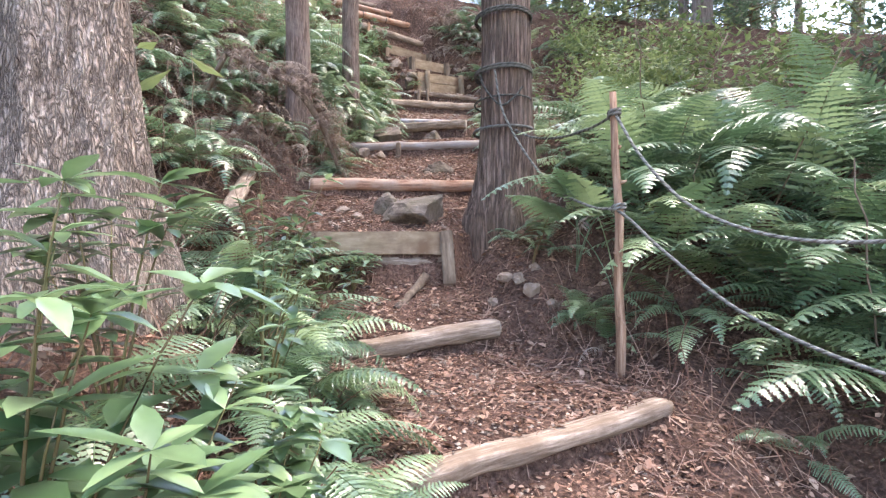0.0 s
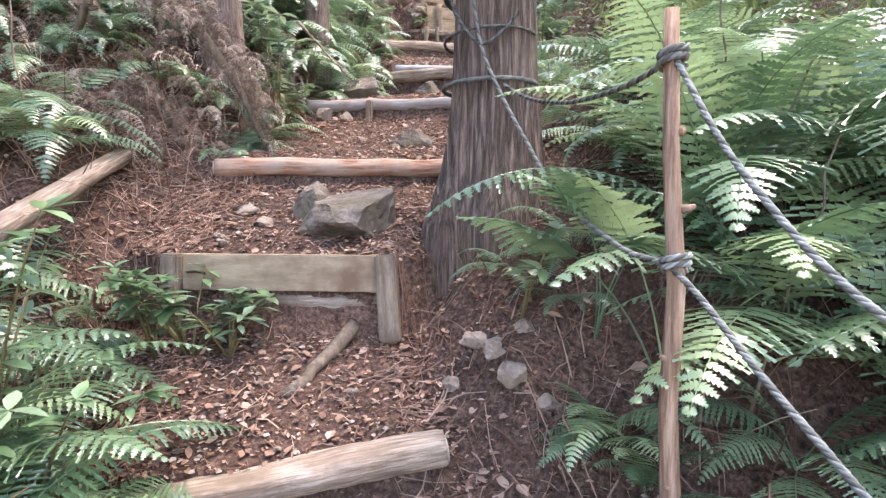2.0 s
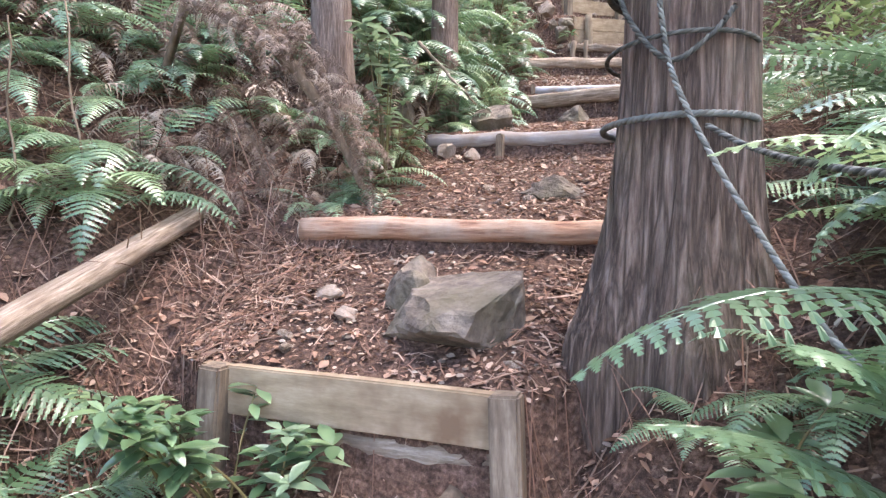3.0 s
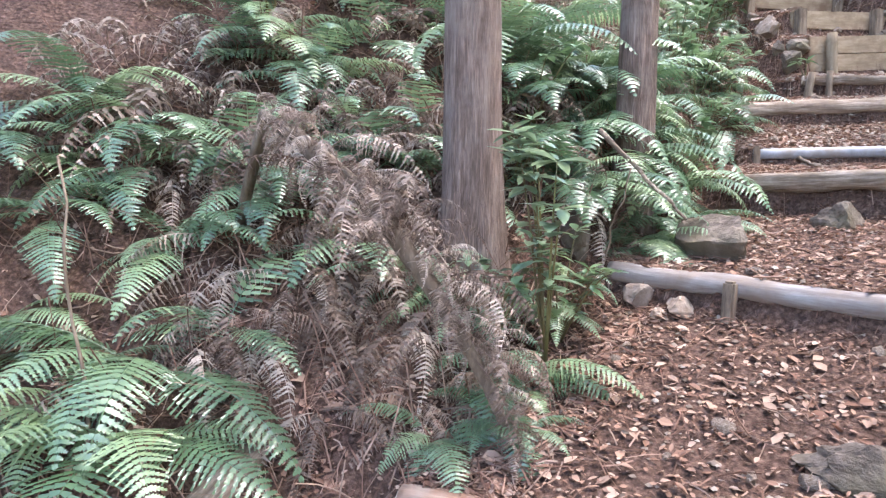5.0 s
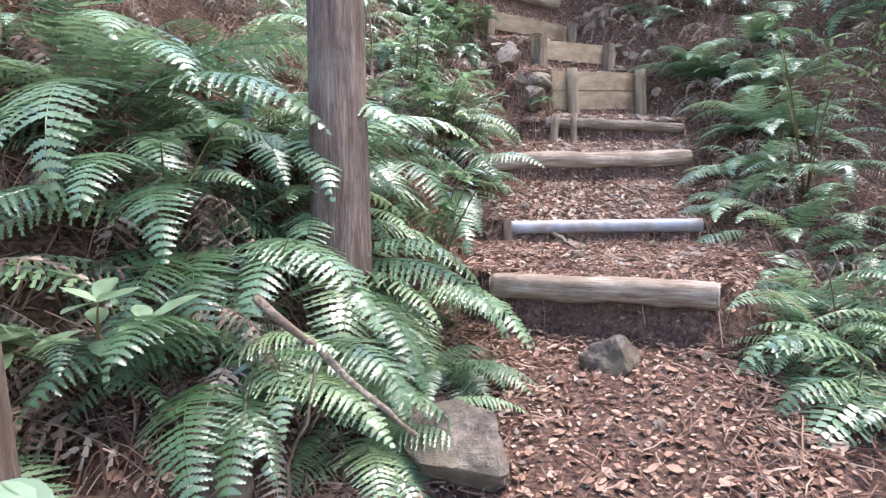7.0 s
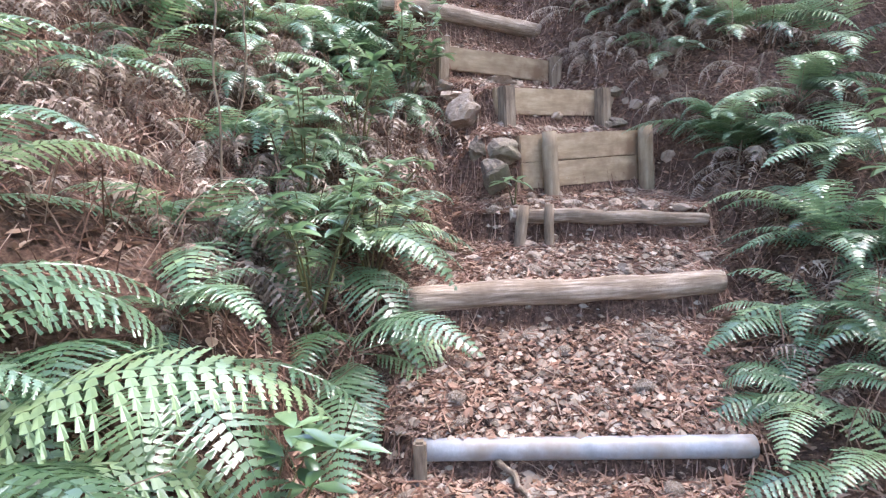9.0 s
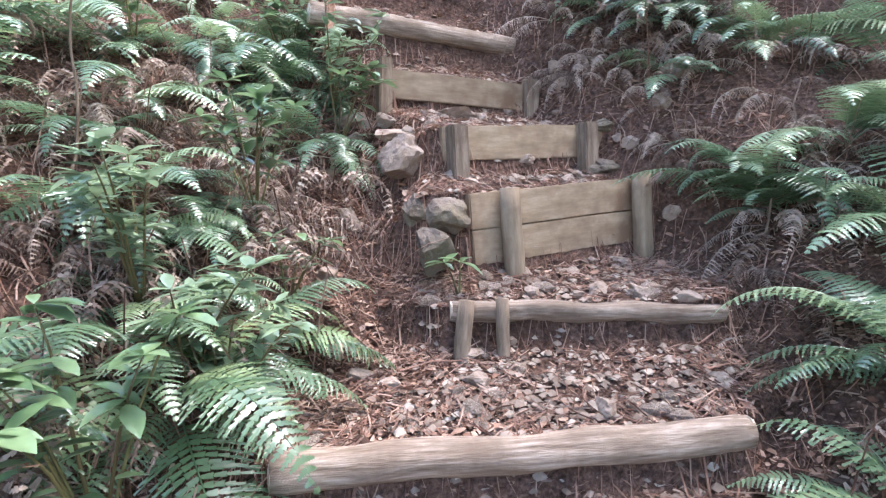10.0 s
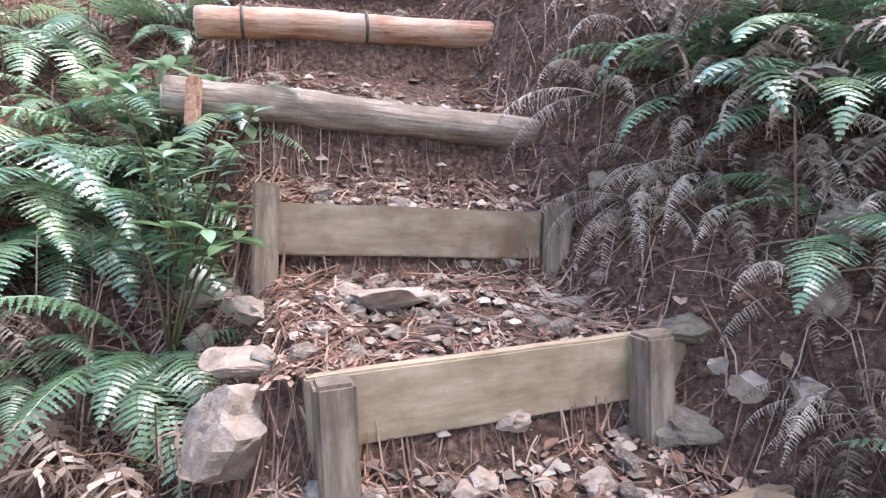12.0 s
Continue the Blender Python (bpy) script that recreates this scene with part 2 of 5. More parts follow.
def tube(points, radii, sides=12, wobble=0.0, grain=6.0, caps=True, flat_top=0.0):
    """Verts and faces of a tube along points, with an uneven skin and closed ends."""
    verts, faces = [], []
    pts = [Vector(p) for p in points]
    up = Vector((0, 0, 1))
    for i, p in enumerate(pts):
        d = (pts[min(i + 1, len(pts) - 1)] - pts[max(i - 1, 0)]).normalized()
        ref = up if abs(d.z) < 0.9 else Vector((0, 1, 0))
        a = d.cross(ref).normalized()
        b = a.cross(d).normalized()
        for k in range(sides):
            w = 2 * math.pi * k / sides
            r = radii[i]
            if wobble:
                r *= 1 + wobble * fbm((math.cos(w) * 1.4, math.sin(w) * 1.4, i * grain / len(pts) + p.x * 3), 3)
            q = a * (math.cos(w) * r) + b * (math.sin(w) * r)
            if flat_top and q.dot(b) > flat_top * radii[i]:
                q -= b * ((q.dot(b) - flat_top * radii[i]) * 0.85)
            verts.append(p + q)
    n = len(pts)
    for i in range(n - 1):
        for k in range(sides):
            j = (k + 1) % sides
            faces.append((i * sides + k, i * sides + j, (i + 1) * sides + j, (i + 1) * sides + k))
    if caps:
        faces.append(tuple(reversed(range(sides))))
        faces.append(tuple(range((n - 1) * sides, n * sides)))
    return verts, faces


def box_bm(sx, sy, sz, bevel=0.006, warp=0.0, cuts=1):
    """A board with worn edges, base at z 0, centred in x and y."""
    bm = bmesh.new()
    bmesh.ops.create_cube(bm, size=1.0)
    for v in bm.verts:
        v.co = Vector((v.co.x * sx, v.co.y * sy, (v.co.z + 0.5) * sz))
    if cuts > 1:
        long = [e for e in bm.edges if abs((e.verts[0].co - e.verts[1].co).x) > sx * 0.9]
        bmesh.ops.subdivide_edges(bm, edges=long, cuts=cuts)
    bmesh.ops.bevel(bm, geom=[e for e in bm.edges if len(e.link_faces) == 2 and e.calc_face_angle() > 0.5], offset=bevel, segments=2, affect="EDGES")
    if warp:
        for v in bm.verts:
            v.co += Vector((0, fbm((v.co.x * 2, v.co.z * 3, sx * 7)), 0.7 * fbm((v.co.x * 3, v.co.z * 2, sx * 9 + 4)))) * warp
    return bm


# ---- ground ----
# Step lines: left end, right end, height of the tread behind, height of the ground before.
STEPS = [
    ((-0.22, 1.84), (0.97, 2.60), 0.72, 0.58),
    ((-0.62, 3.16), (0.30, 3.40), 0.92, 0.80),
    ((-0.95, 3.98), (0.06, 4.00), 1.49, 1.16),
    ((-1.05, 4.75), (0.36, 4.98), 1.93, 1.80),
    ((-0.93, 6.10), (0.42, 5.80), 2.42, 2.27),
    ((-0.62, 7.40), (0.30, 7.18), 2.87, 2.64),
    ((-0.62, 8.00), (0.42, 8.18), 3.06, 2.94),
    ((-0.75, 8.55), (0.45, 8.95), 3.44, 3.28),
    ((-0.43, 9.24), (0.53, 9.50), 3.72, 3.56),
    ((-0.42, 9.56), (0.34, 10.17), 4.12, 3.80),
    ((-0.58, 9.79), (0.13, 10.39), 4.41, 4.21),
    ((-0.98, 10.20), (-0.28, 10.72), 4.72, 4.55),
    ((-1.28, 10.33), (-0.30, 11.04), 5.05, 4.86),
    ((-1.58, 10.60), (-0.50, 11.40), 5.50, 5.28),
    ((-1.98, 11.00), (-0.90, 11.80), 5.86, 5.68),
    ((-2.40, 11.50), (-1.30, 12.30), 6.22, 6.04),
]
MID = [((a[0] + b[0]) / 2, (a[1] + b[1]) / 2) for a, b, _, _ in STEPS]
CY = [-40, -3, 0] + [m[1] for m in MID] + [14, 60]
CX = [0.3, 0.3, 0.3] + [m[0] for m in MID] + [-3.4, -3.4]
CZ = [-2.5, -0.55, 0.1] + [(s[2] + s[3]) / 2 for s in STEPS] + [7.0, 22]
# Banks: along y, the rise per metre beside the trail: near left, far left, near right, far right.
BY = [-5, 0, 2, 4, 5.5, 6.5, 8, 9.5, 11, 13]
B_NL = [0.25, 0.35, 0.45, 0.40, 0.60, 1.0, 0.95, 0.55, 0.5, 0.4]
B_FL = [0.4, 0.5, 0.6, 0.75, 0.8, 0.75, 0.7, 0.7, 0.6, 0.5]
B_NR = [-0.3, -0.6, -0.45, 0.35, 0.35, -0.15, -0.25, 0.15, 0.10, 0.1]
B_FR = [-0.3, 0.1, 0.45, 0.1, -0.15, -0.2, -0.15, -0.1, -0.08, -0.1]


def smooth(x, a, b):
    t = min(1.0, max(0.0, (x - a) / (b - a)))
    return t * t * (3 - 2 * t)


def tread(x, y):
    """The stepped trail: level behind each riser, sloping gently to the foot of the next."""
    ds = []
    for a, b, top, base in STEPS:
        lx, ly = b[0] - a[0], b[1] - a[1]
        n = math.hypot(lx, ly)
        along = ((x - a[0]) * lx + (y - a[1]) * ly) / n
        # beyond its ends a riser wears back into the slope
        ds.append((-(x - a[0]) * ly + (y - a[1]) * lx) / n - max(0.0, 0.8 * (-along - 0.03), (1.7 if top == 1.49 else 0.8) * (along - n - 0.03)))
    k = -1
    for i, d in enumerate(ds):
        if d > 0.0:
            k = i
    if k < 0:
        near = STEPS[0][3] + ds[0] * 0.22
        return near + (STEPS[0][2] - 0.02 - near) * smooth(ds[0], -0.03, 0.02) if ds[0] > -0.03 else near
    if k == len(STEPS) - 1:
        return STEPS[k][2] + 0.3 * ds[k]
    f = ds[k] / max(1e-4, ds[k] - ds[k + 1])
    z = (STEPS[k][2] - 0.015) * (1 - f) + STEPS[k + 1][3] * f
    z += (STEPS[k + 1][2] - 0.02 - z) * smooth(ds[k + 1], -0.03, 0.02)
    return z


def ground_z(x, y):
    cx = float(np.interp(y, CY, CX))
    cz = float(np.interp(y, CY, CZ))
    u = x - cx
    half_l, half_r = 0.62, 0.55
    if u < 0:
        o = max(0.0, -u - half_l)
        near, far = float(np.interp(y, BY, B_NL)), float(np.interp(y, BY, B_FL))
    else:
        o = max(0.0, u - half_r)
        near, far = float(np.interp(y, BY, B_NR)), float(np.interp(y, BY, B_FR))
    rise = near * min(o, 0.9) + far * max(0.0, min(o, 9.0) - 0.9) + 0.12 * far * max(0.0, min(o, 60) - 9.0)
    side = cz + rise
    w = smooth(abs(u), 0.5, 0.85) if u > 0 else smooth(-u, 0.6, 0.95)
    z = side if w >= 1 else tread(x, y) * (1 - w) + side * w
    rough_amp = 0.014 + 0.07 * w
    z += rough_amp * fbm((x * 2.1, y * 2.1, 0.3), 4) + 0.012 * fbm((x * 9, y * 9, 5.3), 3)
    return z


def spaced(fine_a, fine_b, step, far):
    xs = list(np.arange(fine_a, fine_b, step))
    d, a, b = step, fine_a, fine_b
    lo, hi = [], []
    while b < far:
        d *= 1.22
        a, b = a - d, b + d
        lo.append(a), hi.append(b)
    return lo[::-1] + xs + hi


GX, GY = spaced(-2.4, 2.0, 0.04, 420), spaced(0.6, 12.6, 0.04, 420)
gverts = [(x, y, ground_z(x, y)) for y in GY for x in GX]
nx = len(GX)
gfaces = [(j * nx + i, j * nx + i + 1, (j + 1) * nx + i + 1, (j + 1) * nx + i) for j in range(len(GY) - 1) for i in range(nx - 1)]
ground = new("ground", mesh_of("ground", gverts, gfaces, EARTH, smooth=True))
tagged(ground, "bare brown forest soil of a stepped hillside trail", "ground", kind="structure")

# ---- trees ----


def trunk_mesh(name, height, r0, r1, material, flare=0.5, flare_height=0.5, ridges=9, ridge=0.05, sides=40, rings=60, lean=(0, 0), seed=0, root=0.5):
    """A tapered trunk with root flare and furrowed bark, base at z -root."""
    verts, faces = [], []
    for i in range(rings):
        f = (i / (rings - 1)) ** 1.6
        z = -root + f * (height + root)
        base = r1 + (r0 - r1) * (1 - f)
        for k in range(sides):
            w = 2 * math.pi * k / sides
            lobes = 1 + 0.45 * math.cos(w * 5 + seed) * 0.6 + 0.3 * math.cos(w * 3 + seed * 2)
            r = base * (1 + flare * max(0, lobes) * math.exp(-max(0, z) / flare_height))
            ca, sa = math.cos(w), math.sin(w)
            r += base * ridge * (fbm((ca * ridges * 0.5, sa * ridges * 0.5, z * 0.9 + seed), 3) + 0.5 * fbm((ca * ridges, sa * ridges, z * 5 + seed), 2))
            bend = 0.02 * math.sin(z * 0.7 + seed)
            verts.append((ca * r + lean[0] * z + bend, sa * r + lean[1] * z + bend * 0.6, z))
    for i in range(rings - 1):
        for k in range(sides):
            j = (k + 1) % sides
            faces.append((i * sides + k, i * sides + j, (i + 1) * sides + j, (i + 1) * sides + k))
    faces.append(tuple(range((rings - 1) * sides, rings * sides)))
    return mesh_of(name, verts, faces, material, smooth=True)


def crown_mesh(name, height, spread, count, material, seed, bottom=0.0, leaf=0.16):
    """Many small leaves in uneven clumps round the limbs."""
    rng = random.Random(seed)
    verts, faces = [], []
    clumps = []
    for i in range(max(10, count // 40)):
        f = rng.random()
        a = rng.uniform(0, 6.283)
        reach = spread * (1 - 0.75 * f) * rng.uniform(0.25, 1.0)
        clumps.append((Vector((math.cos(a) * reach, math.sin(a) * reach, bottom + f * (height - bottom))), rng.uniform(0.25, 0.6) * spread * 0.5))
    for i in range(count):
        c, cr = rng.choice(clumps)
        p = c + Vector((rng.gauss(0, cr), rng.gauss(0, cr), rng.gauss(0, cr * 0.5)))
        n = Vector((rng.gauss(0, 0.6), rng.gauss(0, 0.6), 1)).normalized()
        a = n.orthogonal().normalized()
        a.rotate(Matrix.Rotation(rng.uniform(0, 6.283), 3, n))
        b = n.cross(a)
        s = leaf * rng.uniform(0.5, 1.3)
        k = len(verts)
        verts += [p - a * s, p + b * s * 0.38 - n * s * 0.1, p + a * s, p - b * s * 0.38 - n * s * 0.1]
        faces.append((k, k + 1, k + 2, k + 3))
    return mesh_of(name, verts, faces, material)


def limbs_mesh(name, r, lo, hi, count, reach, material, seed):
    rng = random.Random(seed)
    verts, faces = [], []
    for i in range(count):
        z = lo + (hi - lo) * i / count
        a = rng.uniform(0, 6.283)
        L = reach * (1 - 0.6 * i / count) * rng.uniform(0.6, 1)
        pts = [(math.cos(a) * L * f, math.sin(a) * L * f, z + L * (0.35 * f - 0.25 * f * f)) for f in (0, 0.35, 0.7, 1)]
        v, fc = tube(pts, [r * 0.3, r * 0.22, r * 0.13, r * 0.04], 6)
        k = len(verts)
        verts += v
        faces += [tuple(q + k for q in f) for f in fc]
    return mesh_of(name, verts, faces, material, smooth=True)


def tree(name, x, y, r, height, bark, label, seed, ridge=0.05, flare=0.5, flare_height=0.4, lean=(0, 0), ridges=9, crown=600, sides=40):
    z = ground_z(x, y)
    t = thing(name, (x, y, z - 0.03), label, "tree")
    part("trunk", trunk_mesh("trunk", height, r, r * 0.55, bark, flare, flare_height, ridges, ridge, sides, 70, lean, seed), parent=t)
    top = Matrix.Translation((lean[0] * height, lean[1] * height, 0))
    part("limb", limbs_mesh("limb", r, height * 0.6, height * 0.98, 14, 2.4, bark, seed), parent=t, m=top)
    part("crown", crown_mesh("crown", height * 1.08, 2.6, crown, FAR_LEAF, seed, bottom=height * 0.62, leaf=0.2), parent=t, m=top)
    return t


tree("cedar_tree", 0.44, 4.36, 0.185, 11, CEDAR_BARK, "reddish-brown cedar with fibrous furrowed bark, wound with ropes", 1, ridge=0.11, flare=0.55, flare_height=0.32, ridges=14, sides=96)
tree("oak_tree", -1.50, 2.36, 0.235, 10, SCALY_BARK, "stout tree with pale grey scaly bark beside the trail", 2, ridge=0.10, flare=0.62, flare_height=0.6, lean=(-0.03, 0), ridges=13, sides=96)
tree("cypress_tree", -1.34, 5.56, 0.114, 10, SMOOTH_BARK, "slender upright conifer with smooth brownish bark", 3, ridge=0.05, flare=0.35, flare_height=0.3, ridges=8, sides=48)
tree("cypress_tree", -1.01, 6.68, 0.098, 10, SMOOTH_BARK, "slender upright conifer with smooth brownish bark", 4, ridge=0.05, flare=0.3, flare_height=0.3, ridges=8, sides=48)

# ---- steps ----


def frame_along(a, b):
    """The pose whose x runs from a to b, z upright."""
    a, b = Vector(a), Vector(b)
    x = (b - a).normalized()
    y = Vector((0, 0, 1)).cross(x).normalized()
    z = x.cross(y)
    m = Matrix((x, y, z)).transposed().to_4x4()
    m.translation = (a + b) / 2
    return m, (b - a).length


def log_step(a, b, r, material, label, category="log step", flat_top=0.0, wobble=0.12, sides=22, ends=True, taper=0.92):
    m, L = frame_along(a, b)
    t = thing("log_step", None, label, category, "steps of the trail", m=m)
    n = 40
    pts = [(0.012 * fbm((i * 0.12, r * 50, L), 2), L * (i / (n - 1) - 0.5), 0.01 * fbm((i * 0.12, r * 90, L), 2)) for i in range(n)]
    radii = [r * (1 + (taper - 1) * i / (n - 1)) for i in range(n)]
    radii[0] *= 0.93
    radii[-1] *= 0.93
    v, f = tube(pts, radii, sides, wobble, 7.0, True, flat_top)
    # the grain of the log material runs along y
    log = part("log", mesh_of("log", v, f, material, smooth=True), parent=t, m=Matrix.Rotation(radians(-90), 4, "Z"))
    for e, rr in ((-1, radii[0]), (1, radii[-1])):
        p = pts[0] if e < 0 else pts[-1]
        v, f = tube([(p[0], p[1] - e * 0.004, p[2]), (p[0], p[1] + e * 0.003, p[2])], [rr * 0.96, rr * 0.92], sides, wobble, 7.0, True, flat_top)
        part("cut_end", mesh_of("cut_end", v, f, END_GRAIN), parent=log)
    return t, L


def stake(parent, x, y, top, length, r, square=False, lean=(0, 0), material=None, label=""):
    """A stake driven in before a step, in the step's own frame."""
    material = material or POST_WOOD
    if square:
        bm = box_bm(r * 2, r * 2, length, 0.008, 0.006)
    else:
        v, f = tube([(0, 0, length * i / 5) for i in range(6)], [r * 1.04, r, r, r, r * 0.98, r * 0.9], 14, 0.08, 3)
        me = mesh_of("stake", v, f, material, smooth=True)
        ob = part("stake", me, parent=parent, label=label, m=pose(x, y, top - length, lean[0], lean[1], 0))
        return ob
    return part("stake", bm, material, parent, label, pose(x, y, top - length, lean[0], lean[1], 0))


def board_step(a, b, height, planks, label, thick=0.04):
    """Planks set on edge between a and b (top corners)."""
    m, L = frame_along(a, b)
    t = thing("board_step", None, label, "board step", "steps of the trail", m=m)
    h = height / planks
    for i in range(planks):
        part("plank", box_bm(L, thick, h - 0.003, 0.005, 0.006, 6), BOARD, t, m=pose(0, 0.004 * (i % 2), -height + i * h))
    return t, L


t0, L = log_step((-0.24, 1.82, 0.665), (0.98, 2.60, 0.715), 0.058, GREY_LOG, "weathered split log laid across the trail", flat_top=0.45, wobble=0.16)
t1, L = log_step((-0.64, 3.14, 0.83), (0.31, 3.40, 0.955), 0.072, GREY_LOG, "thick weathered log with a flattened top", flat_top=0.5, wobble=0.16)
t2, L = board_step((-0.95, 3.98, 1.50), (0.06, 3.98, 1.50), 0.155, 1, "tan board step with a stake at its end")
stake(t2, L / 2 - 0.015, -0.045, 0.005, 0.36, 0.042, True, (-6, -4))
stake(t2, -L / 2 + 0.05, -0.045, 0.0, 0.34, 0.04, True, (-3, 3))
t2b, L = log_step((-0.62, 4.02, 1.29), (0.0, 4.02, 1.30), 0.05, GREY_LOG, "old half-buried log under the board step", wobble=0.3)
t3, L = log_step((-1.06, 4.75, 1.885), (0.36, 4.97, 1.885), 0.052, RED_LOG, "fresh orange-brown log laid across the trail", wobble=0.06)
t4, L = log_step((-0.95, 6.12, 2.385), (0.44, 5.80, 2.36), 0.045, PALE_LOG, "pale grey peeled log, straight as a pipe", wobble=0.05)
stake(t4, -0.18, -0.06, 0.03, 0.25, 0.022, True)
t5, L = log_step((-0.60, 7.40, 2.825), (0.28, 7.18, 2.845), 0.07, GREY_LOG, "cracked grey split log with deep grain", flat_top=0.5, wobble=0.12)
m, L = frame_along((-0.62, 8.0, 3.025), (0.42, 8.18, 3.035))
t6 = thing("pipe_step", None, "smooth grey plastic pipe laid as a step", "pipe step", "steps of the trail", m=m)
v, f = tube([(0, L * (i / 19 - 0.5), 0) for i in range(20)], [0.036] * 20, 24, 0.0)
part("pipe", mesh_of("pipe", v, f, PIPE, smooth=True), parent=t6, m=Matrix.Rotation(radians(-90), 4, "Z"))
stake(t6, -L / 2 + 0.02, -0.05, 0.05, 0.25, 0.02, True)
t7, L = log_step((-0.78, 8.55, 3.40), (0.50, 8.96, 3.42), 0.055, GREY_LOG, "pale weathered log laid across the trail", wobble=0.12)
t8, L = log_step((-0.43, 9.24, 3.715), (0.54, 9.50, 3.67), 0.05, GREY_LOG, "split weathered log held by two short stakes", flat_top=0.4, wobble=0.2)
stake(t8, -L / 2 + 0.03, -0.07, 0.04, 0.30, 0.03, False, (0, 4))
stake(t8, -L / 2 + 0.19, -0.075, 0.05, 0.30, 0.024, False, (0, -3))
t9, L = board_step((-0.42, 9.55, 4.12), (0.34, 10.17, 4.18), 0.30, 2, "tall step of two tan planks with round stakes")
stake(t9, -L / 2 + 0.16, -0.07, 0.01, 0.44, 0.043, material=TAN_POST)
stake(t9, L / 2 - 0.11, -0.07, 0.02, 0.44, 0.045, material=TAN_POST)
t10, L = board_step((-0.58, 9.79, 4.42), (0.13, 10.39, 4.45), 0.16, 1, "tan board step between two square stakes")
stake(t10, -L / 2 + 0.05, -0.06, 0.0, 0.36, 0.04, True)
stake(t10, L / 2 - 0.14, -0.06, 0.01, 0.36, 0.04, True)
t11, L = board_step((-0.95, 10.20, 4.77), (-0.30, 10.70, 4.73), 0.15, 1, "tan board step between two square stakes")
stake(t11, -L / 2 - 0.02, -0.02, 0.05, 0.34, 0.036, True)
stake(t11, L / 2 + 0.05, -0.02, 0.03, 0.34, 0.04, True)
t12, L = log_step((-1.40, 10.26, 5.11), (-0.31, 11.03, 5.00), 0.06, GREY_LOG, "weathered log step with split bark", wobble=0.14)
stake(t12, L / 2 - 0.02, -0.05, 0.05, 0.30, 0.03, True)
stake(t12, -L / 2 + 0.10, -0.08, 0.05, 0.16, 0.022, True, material=RED_LOG, label="reddish new stake")
t13, L = log_step((-1.58, 10.60, 5.45), (-0.48, 11.42, 5.47), 0.06, RED_LOG, "fresh orange log step tied with dark bands", wobble=0.05)
for k in (-0.52, -0.05, 0.5):
    v, f = tube([(0, -0.006 + 0.012 * i, 0) for i in range(2)], [0.0635, 0.0635], 22)
    part("band", mesh_of("band", v, f, WIRE, smooth=True), parent=t13, m=Matrix.Translation((k, 0, 0)) @ Matrix.Rotation(radians(-90), 4, "Z"), label="dark wire band")
log_step((-1.98, 11.00, 5.81), (-0.90, 11.80, 5.83), 0.055, RED_LOG, "fresh orange log step higher up the trail", wobble=0.05)
log_step((-2.40, 11.50, 6.17), (-1.30, 12.30, 6.19), 0.055, GREY_LOG, "pale log step higher up the trail", wobble=0.05)
# loose log that lies along the bank
m, L = frame_along((-1.50, 4.62, 1.95), (-1.22, 3.40, 1.62))
ll = thing("fallen_log", None, "pale peeled log lying along the foot of the bank", "log", m=m)
v, f = tube([(0, L * (i / 19 - 0.5), 0) for i in range(20)], [0.05] * 20, 18, 0.12, 5, True, 0.5)
part("log", mesh_of("log", v, f, GREY_LOG, smooth=True), parent=ll, m=Matrix.Rotation(radians(-90), 4, "Z"))

# ---- rocks and stones ----


def rock_mesh(name, seed, sx, sy, sz, material, sub=4, rough=0.5):
    bm = bmesh.new()
    bmesh.ops.create_icosphere(bm, subdivisions=sub, radius=1.0)
    pick = random.Random(seed * 13)
    planes = [(Vector((pick.gauss(0, 1), pick.gauss(0, 1), pick.gauss(0.2, 0.8))).normalized(), pick.uniform(0.5, 0.82)) for _ in range(9)]
    for v in bm.verts:
        p = v.co.copy()
        q = p * (1 + rough * fbm((p.x * 1.1 + seed * 3.7, p.y * 1.1, p.z * 1.1), 2))
        for axis, cut in planes:
            d = q.dot(axis)
            if d > cut:
                q -= axis * (d - cut) * 0.97
        q *= 1 + 0.06 * fbm((p.x * 4, p.y * 4, p.z * 4 + seed), 3)
        v.co = Vector((q.x * sx, q.y * sy, q.z * sz))
    me = bpy.data.meshes.new(name)
    bm.to_mesh(me)
    bm.free()
    me.materials.append(material)
    return me


def rock(x, y, size, seed, label, turn=0, sink=0.3, z=None, tilt=0):
    ob = new("rock", rock_mesh("rock", seed, *size, ROCK if seed < 50 else STONE))
    ob.matrix_basis = pose(x, y, (ground_z(x, y) if z is None else z) + size[2] * (1 - 2 * sink), tilt, 0, turn)
    return tagged(ob, label, "rock")


rock(-0.19, 4.36, (0.31, 0.25, 0.17), 23, "large grey-brown boulder on the trail before a log step", -20, 0.36)
rock(-0.44, 4.44, (0.12, 0.14, 0.11), 5, "dark angular rock beside the boulder", 30, 0.35)
rock(-0.62, 6.38, (0.23, 0.12, 0.14), 7, "flat-sided dark rock at the foot of the bank", -30, 0.36, None, 12)
rock(-1.08, 6.0, (0.10, 0.08, 0.14), 8, "mossy upright rock in the bank", 15, 0.3)
rock(-0.10, 7.02, (0.12, 0.08, 0.09), 9, "small rock under the split log step", 0, 0.4)
rock(-0.02, 5.25, (0.16, 0.08, 0.07), 11, "low flat rock on the trail", 5, 0.4)
rock(-0.76, 9.77, (0.125, 0.10, 0.12), 52, "rounded pale brown stone beside a board step", 0, 0.2, 4.20)
rock(-0.80, 9.90, (0.13, 0.08, 0.04), 53, "flat pale slab of stone beside a board step", 20, 0.3, 4.38)
rock(-0.51, 9.50, (0.095, 0.08, 0.08), 34, "squarish stone propping the tall board step", 40, 0.2, 4.0)
